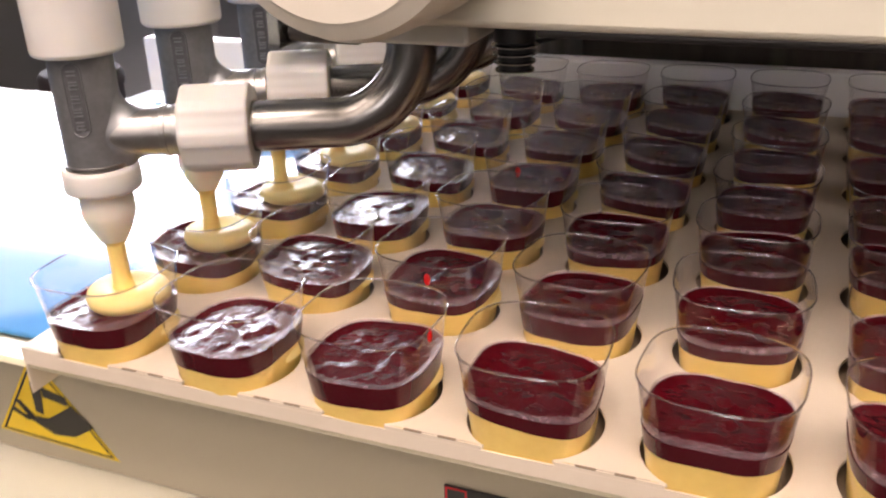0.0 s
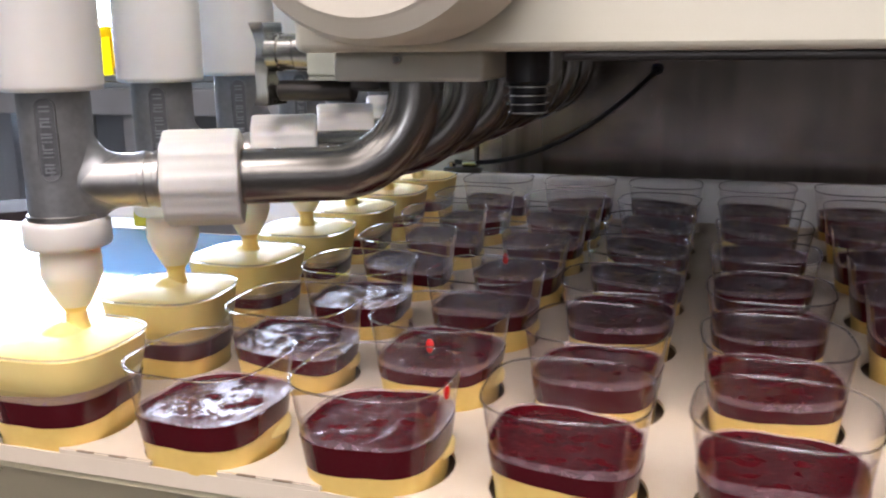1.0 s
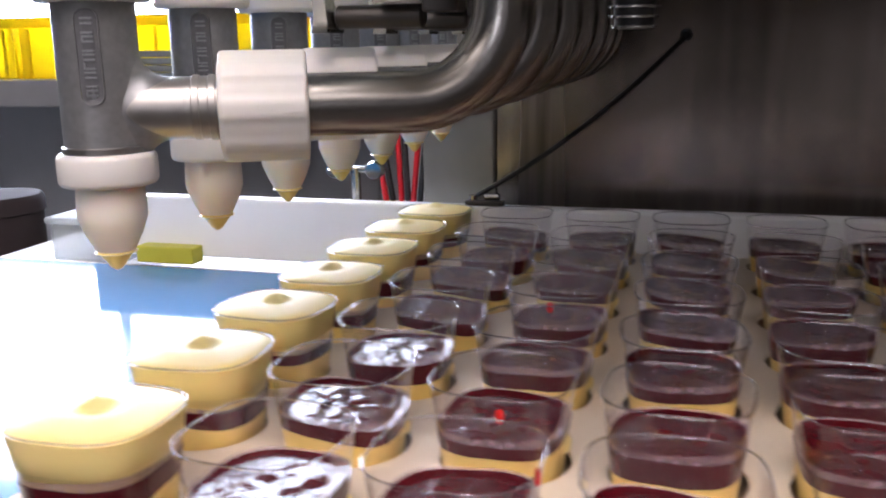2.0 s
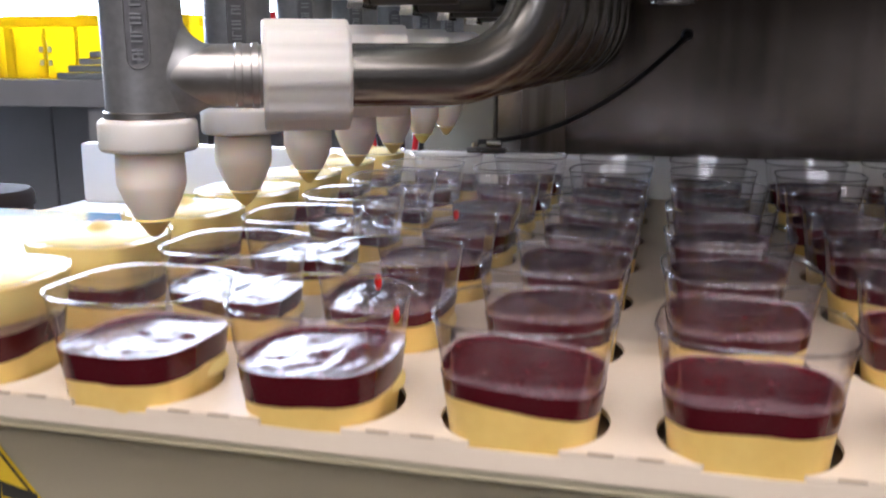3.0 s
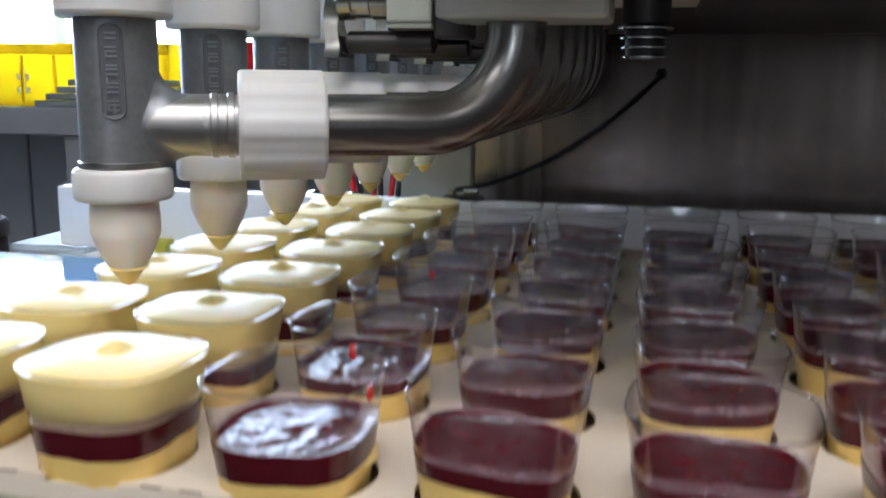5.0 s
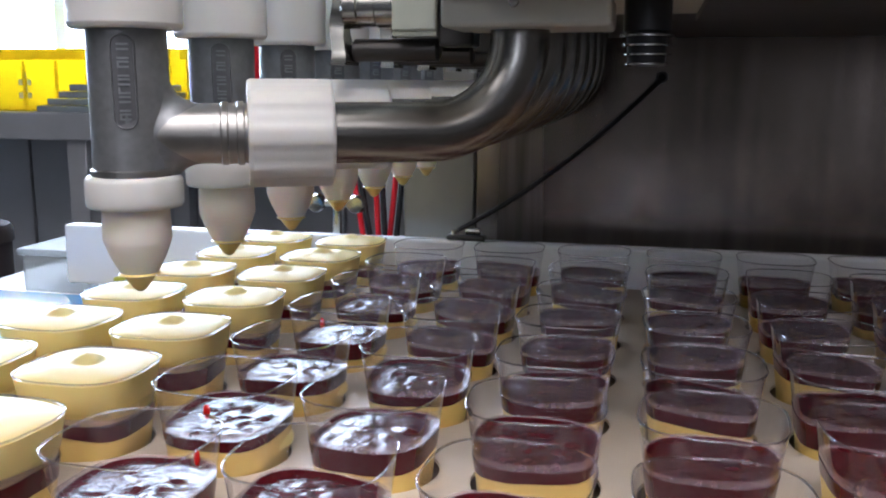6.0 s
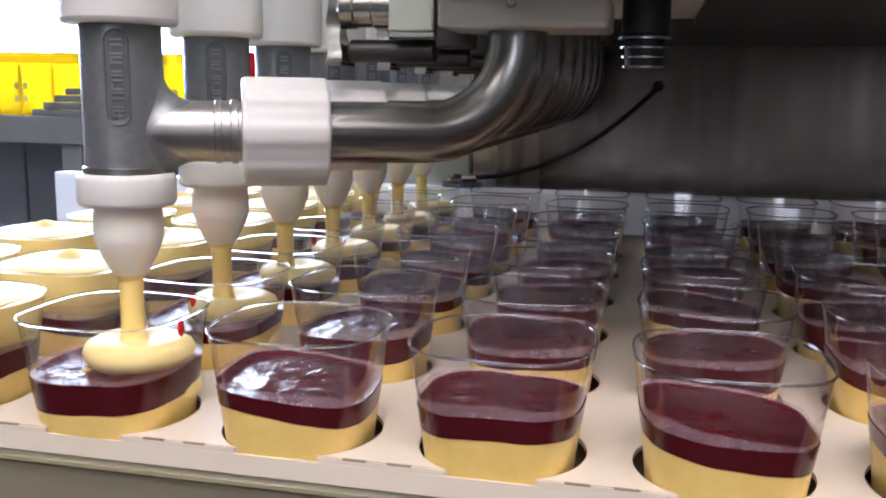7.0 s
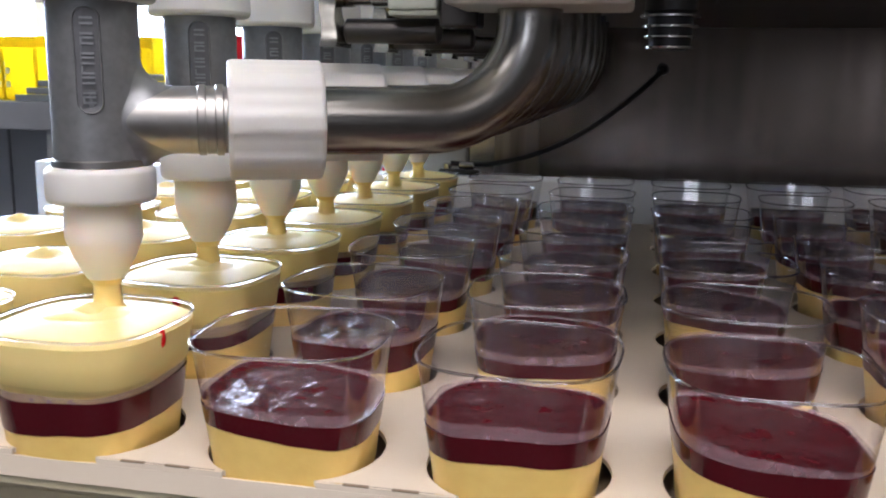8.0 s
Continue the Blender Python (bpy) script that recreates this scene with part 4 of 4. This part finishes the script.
def crown(bm):
    """The swelling dome of cream, dented where the stream goes in."""
    n, m, half, rings = 48, 16, 0.0302, []
    for j in range(m + 1):
        d = 1 - 0.97 * j / m
        ring = []
        for i in range(n):
            a = 2 * math.pi * i / n
            x, y = squircle(a, half * d, 2.0 + 1.0 * d)
            q = half * d
            z = 0.0120 * (1 - d ** 1.9) - 0.0035 * math.exp(-(q / 0.0085) ** 2) + 0.0005 * math.sin(3 * a + 4 * d)
            ring.append(bm.verts.new((x, y, z)))
        rings.append(ring)
    for a, b in zip(rings, rings[1:]):
        for i in range(n):
            bm.faces.new((a[i], a[(i + 1) % n], b[(i + 1) % n], b[i]))
    bm.faces.new(rings[-1])
    bm.faces.new(rings[0][::-1])
    return bm


for s, slope in enumerate(SLOPES):
    VARIANTS.append(cup_variant(11 + 13 * s, slope))
CREAM_MESH = []
for i in range(4):
    _bm = cream_quarter(bmesh.new(), 0.00006 * i, True)
    _me = bpy.data.meshes.new("cream_quarter")
    bmesh.ops.recalc_face_normals(_bm, faces=_bm.faces)
    _bm.to_mesh(_me)
    _bm.free()
    _me.materials.append(CREAM)
    _me.polygons.foreach_set("use_smooth", [True] * len(_me.polygons))
    _me.set_sharp_from_angle(angle=radians(50))
    CREAM_MESH.append(_me)

FRONT = {0: 5, 1: 5, 2: 4, 3: 1, 4: 0, 5: 3}   # cups of the first row whose layers lean
CUPS = {}
DOLLOPS = {}
for c in range(COLS):
    for r in range(ROWS):
        v = FRONT[c] if r == 0 and c in FRONT else (c * 5 + r * 3 + (c * r) % 4) % 8
        if all(o is not VARIANTS[v] for o in CUPS.values()):
            cup = VARIANTS[v]
        else:
            cup = copy_thing(VARIANTS[v], pose(0, 0, 0))
        CUPS[c, r] = cup
for (c, r), cup in CUPS.items():
    if c <= 2:
        cup["label"] = "clear plastic cup being filled with yellow custard cream over jam"
        for i in range(4):
            if i == 0:
                for name, prof in (("dollop", [(0.011, 0.0), (0.0212, 0.0006), (0.0246, 0.0036), (0.0253, 0.0070), (0.0238, 0.0106), (0.0196, 0.0130), (0.0142, 0.0135), (0.0094, 0.0119), (0.002, 0.0112)]),
                                   ("crown", None), ("mound", [(0.012, 0.0), (0.0235, 0.0006), (0.0272, 0.0040), (0.0275, 0.0070), (0.0255, 0.0105), (0.0215, 0.0132), (0.0155, 0.0148), (0.009, 0.0150), (0.002, 0.0150)])):
                    me = DOLLOPS.get(name)
                    if me is None and prof is None:
                        o = bm_object(name, crown(bmesh.new()), CREAM, cup)
                        DOLLOPS[name] = o.data
                    elif me is None:
                        rnd = random.Random(3)
                        ph = rnd.uniform(0, 6)
                        o = bm_object(name, lathe(bmesh.new(), prof, 40, wobble=lambda a: 1 + 0.035 * math.sin(2 * a + ph) + 0.02 * math.sin(3 * a)), CREAM, cup)
                        DOLLOPS[name] = o.data
                    else:
                        o = new(name, me)
                        o.parent = cup
            q = new("cream", CREAM_MESH[i])
            q.parent = cup
            q["label"] = "pale yellow custard cream"


def drip(cup, at, size):
    bm = bmesh.new()
    bmesh.ops.create_icosphere(bm, subdivisions=2, radius=1.0)
    for v in bm.verts:
        v.co = Vector((v.co.x * size * 0.6, v.co.y * 0.0007, v.co.z * size * (1.0 if v.co.z > 0 else 1.3)))
        v.co += Vector(at)
    part("jelly_drip", bm, RED_DRIP, cup, "bright red drip of jelly")


drip(CUPS[2, 1], (0.008, -0.0366, 0.0395), 0.0036)
part("jelly_drip", lathe(bmesh.new(), [(0.0003, -0.0048), (0.0013, -0.0035), (0.0016, -0.0010), (0.0012, 0.0020), (0.0003, 0.0036)], 12, "z", (*squircle(radians(-9), half_at(0.0440) - 0.0004), 0.0440)), RED_DRIP, CUPS[2, 0], "bright red drip of jelly")
drip(CUPS[2, 3], (-0.001, -0.0368, 0.0405), 0.0036)

# streams of custard below each outlet
STREAMS = []
for k in range(ROWS):
    bm = lathe(bmesh.new(), [(0.0098, 0.0), (0.0083, 0.0012), (0.0064, 0.0036), (0.0056, 0.008), (0.0054, 0.02), (0.0058, 0.036)], 24)
    st = bm_object("custard_stream", bm, CREAM_WET)
    tagged(st, "falling stream of yellow custard cream", "custard", "custard streams")
    STREAMS.append(st)

# black lead from the gland to the lifting conveyor
LEAD = []
LEAD_T = thing("sensor_lead", pose(0, 0, 0), "thin black sensor lead between panel and conveyor", "cable")
LEAD_N = 18
LEAD_L = 0.2900 / LEAD_N
_lead_bm = tube(bmesh.new(), [(0, 0, -LEAD_L * 0.58), (0, 0, 0), (0, 0, LEAD_L * 0.58)], 0.0029, 12)
_lead_me = bpy.data.meshes.new("lead_segment")
_lead_bm.to_mesh(_lead_me)
_lead_bm.free()
_lead_me.materials.append(BLACK)
for i in range(LEAD_N):
    s = new("lead_segment", _lead_me)
    s.parent = LEAD_T
    LEAD.append(s)


def lead_points(z):
    """The lead hangs in a shallow bow between its two fixed ends."""
    a, b = Vector((0.243, 0.735, 0.158)), Vector((0.020, BACK_Y + 0.031, 0.054 + z + BACK_Y * radians(TIP) * z / LOW))
    sag = 0.014 + 0.018 * (1 - z / LOW)
    return [a.lerp(b, i / LEAD_N) + Vector((0, 0, -sag * 4 * (i / LEAD_N) * (1 - i / LEAD_N))) for i in range(LEAD_N + 1)]


# filling of a cup: seconds after its start, spread of the quarters, height of the cream's top below its end
GROW = [(0.10, 0.0170, -0.0355), (0.24, 0.0120, -0.0200), (0.36, 0.0060, -0.0135), (0.48, 0.0014, -0.0092), (0.64, 0.0, -0.0060), (0.95, 0.0, -0.0014), (1.25, 0.0, 0.0)]
# the first dollops: seconds after the start, height of the foot over the tray
BLOB = [(-0.02, 0.0040), (0.08, 0.0175), (0.16, 0.0200), (0.40, 0.0205)]
MOUND = [(0.10, 0.0010), (0.22, 0.0130), (0.34, 0.0195), (0.46, 0.0215)]
CROWN = [(0.16, -0.0075), (0.34, 0.0240), (0.48, 0.0385), (0.64, 0.0415), (0.90, 0.0418), (1.15, 0.0395), (1.35, 0.0340)]
STARTS = [-0.16, 3.36, 6.86]


def timed(rows):
    """Rows cut to the clip, with a row at its start and its end."""
    early = [m for t, m in rows if t <= 0.02]
    late = [m for t, m in rows if t < 7.98]
    return [(0.0, early[-1] if early else rows[0][1])] + [(t, m) for t, m in rows if 0.02 < t < 7.98] + [(8.0, late[-1] if late else rows[0][1])]


def motions():
    # conveyor with all that is fixed on it
    walk(CONV, [(t, pose(0, 0, z, TIP * z / LOW)) for t, z in LIFT])
    walk(TRAY, [(t, pose(between(FEED, t), 0, between(LIFT, t), TIP * between(LIFT, t) / LOW)) for t in TIMES])
    rnd = random.Random(5)
    for (c, r), cup in CUPS.items():
        turn, dx, dy = rnd.uniform(-5, 5), rnd.uniform(-0.001, 0.001), rnd.uniform(-0.001, 0.001)
        rows = []
        for t in TIMES:
            z = between(LIFT, t)
            rows.append((t, pose(X0 + c * PX + dx + between(FEED, t), Y0 + r * PY + dy, z + (r * PY) * radians(TIP) * z / LOW, TIP * z / LOW, 0, turn)))
        walk(cup, rows)
        if c <= 2:
            t0 = STARTS[c] + 0.012 * r
            for o in cup.children:
                table = BLOB if o.name.startswith("dollop") else MOUND if o.name.startswith("mound") else CROWN if o.name.startswith("crown") else None
                if table:
                    off = (0.0, 0.0) if table is CROWN else (HX + 0.003, HY)
                    walk(o, timed([(t0 + dt, pose(*off, z)) for dt, z in table]))
            quarters = [o for o in cup.children if o.name.startswith("cream")]
            for i, q in enumerate(quarters):
                a = math.pi / 4 + math.pi / 2 * i
                rows = []
                for dt, inward, down in GROW:
                    rows.append((t0 + dt, pose(-inward * math.cos(a), -inward * math.sin(a), down, 0, 0, 90 * i)))
                walk(q, timed(rows))
    for k, st in enumerate(STREAMS):
        x, y = HX, HY + k * HP
        up, rows = TIP_Z + 0.006, []
        for t0 in STARTS:
            s = t0 + 0.012 * k
            rows += [(s - 0.10, up), (s - 0.02, 0.046), (s + 0.06, 0.030), (s + 0.16, 0.0285), (s + 0.45, 0.040), (s + 0.95, 0.0475), (s + 1.45, 0.0490), (s + 1.60, up)]
        early = [z for t, z in rows if t <= 0.001]
        keyed = [(t, z) for t, z in rows if 0.001 < t < 7.99]
        walk(st, [(0.0, pose(x, y, early[-1]))] + [(t, pose(x, y, z)) for t, z in keyed] + [(8.0, pose(x, y, 0.0480))])
    walk(LEAD_T, [(0.0, pose(0, 0, 0)), (8.0, pose(0, 0, 0))])
    for i, s in enumerate(LEAD):
        rows = []
        for t, z in LIFT:
            p = lead_points(z)
            mid, d = (p[i] + p[i + 1]) / 2, (p[i + 1] - p[i]).normalized()
            rows.append((t, Matrix.Translation(mid) @ d.to_track_quat("Z", "Y").to_matrix().to_4x4()))
        walk(s, rows)


motions()
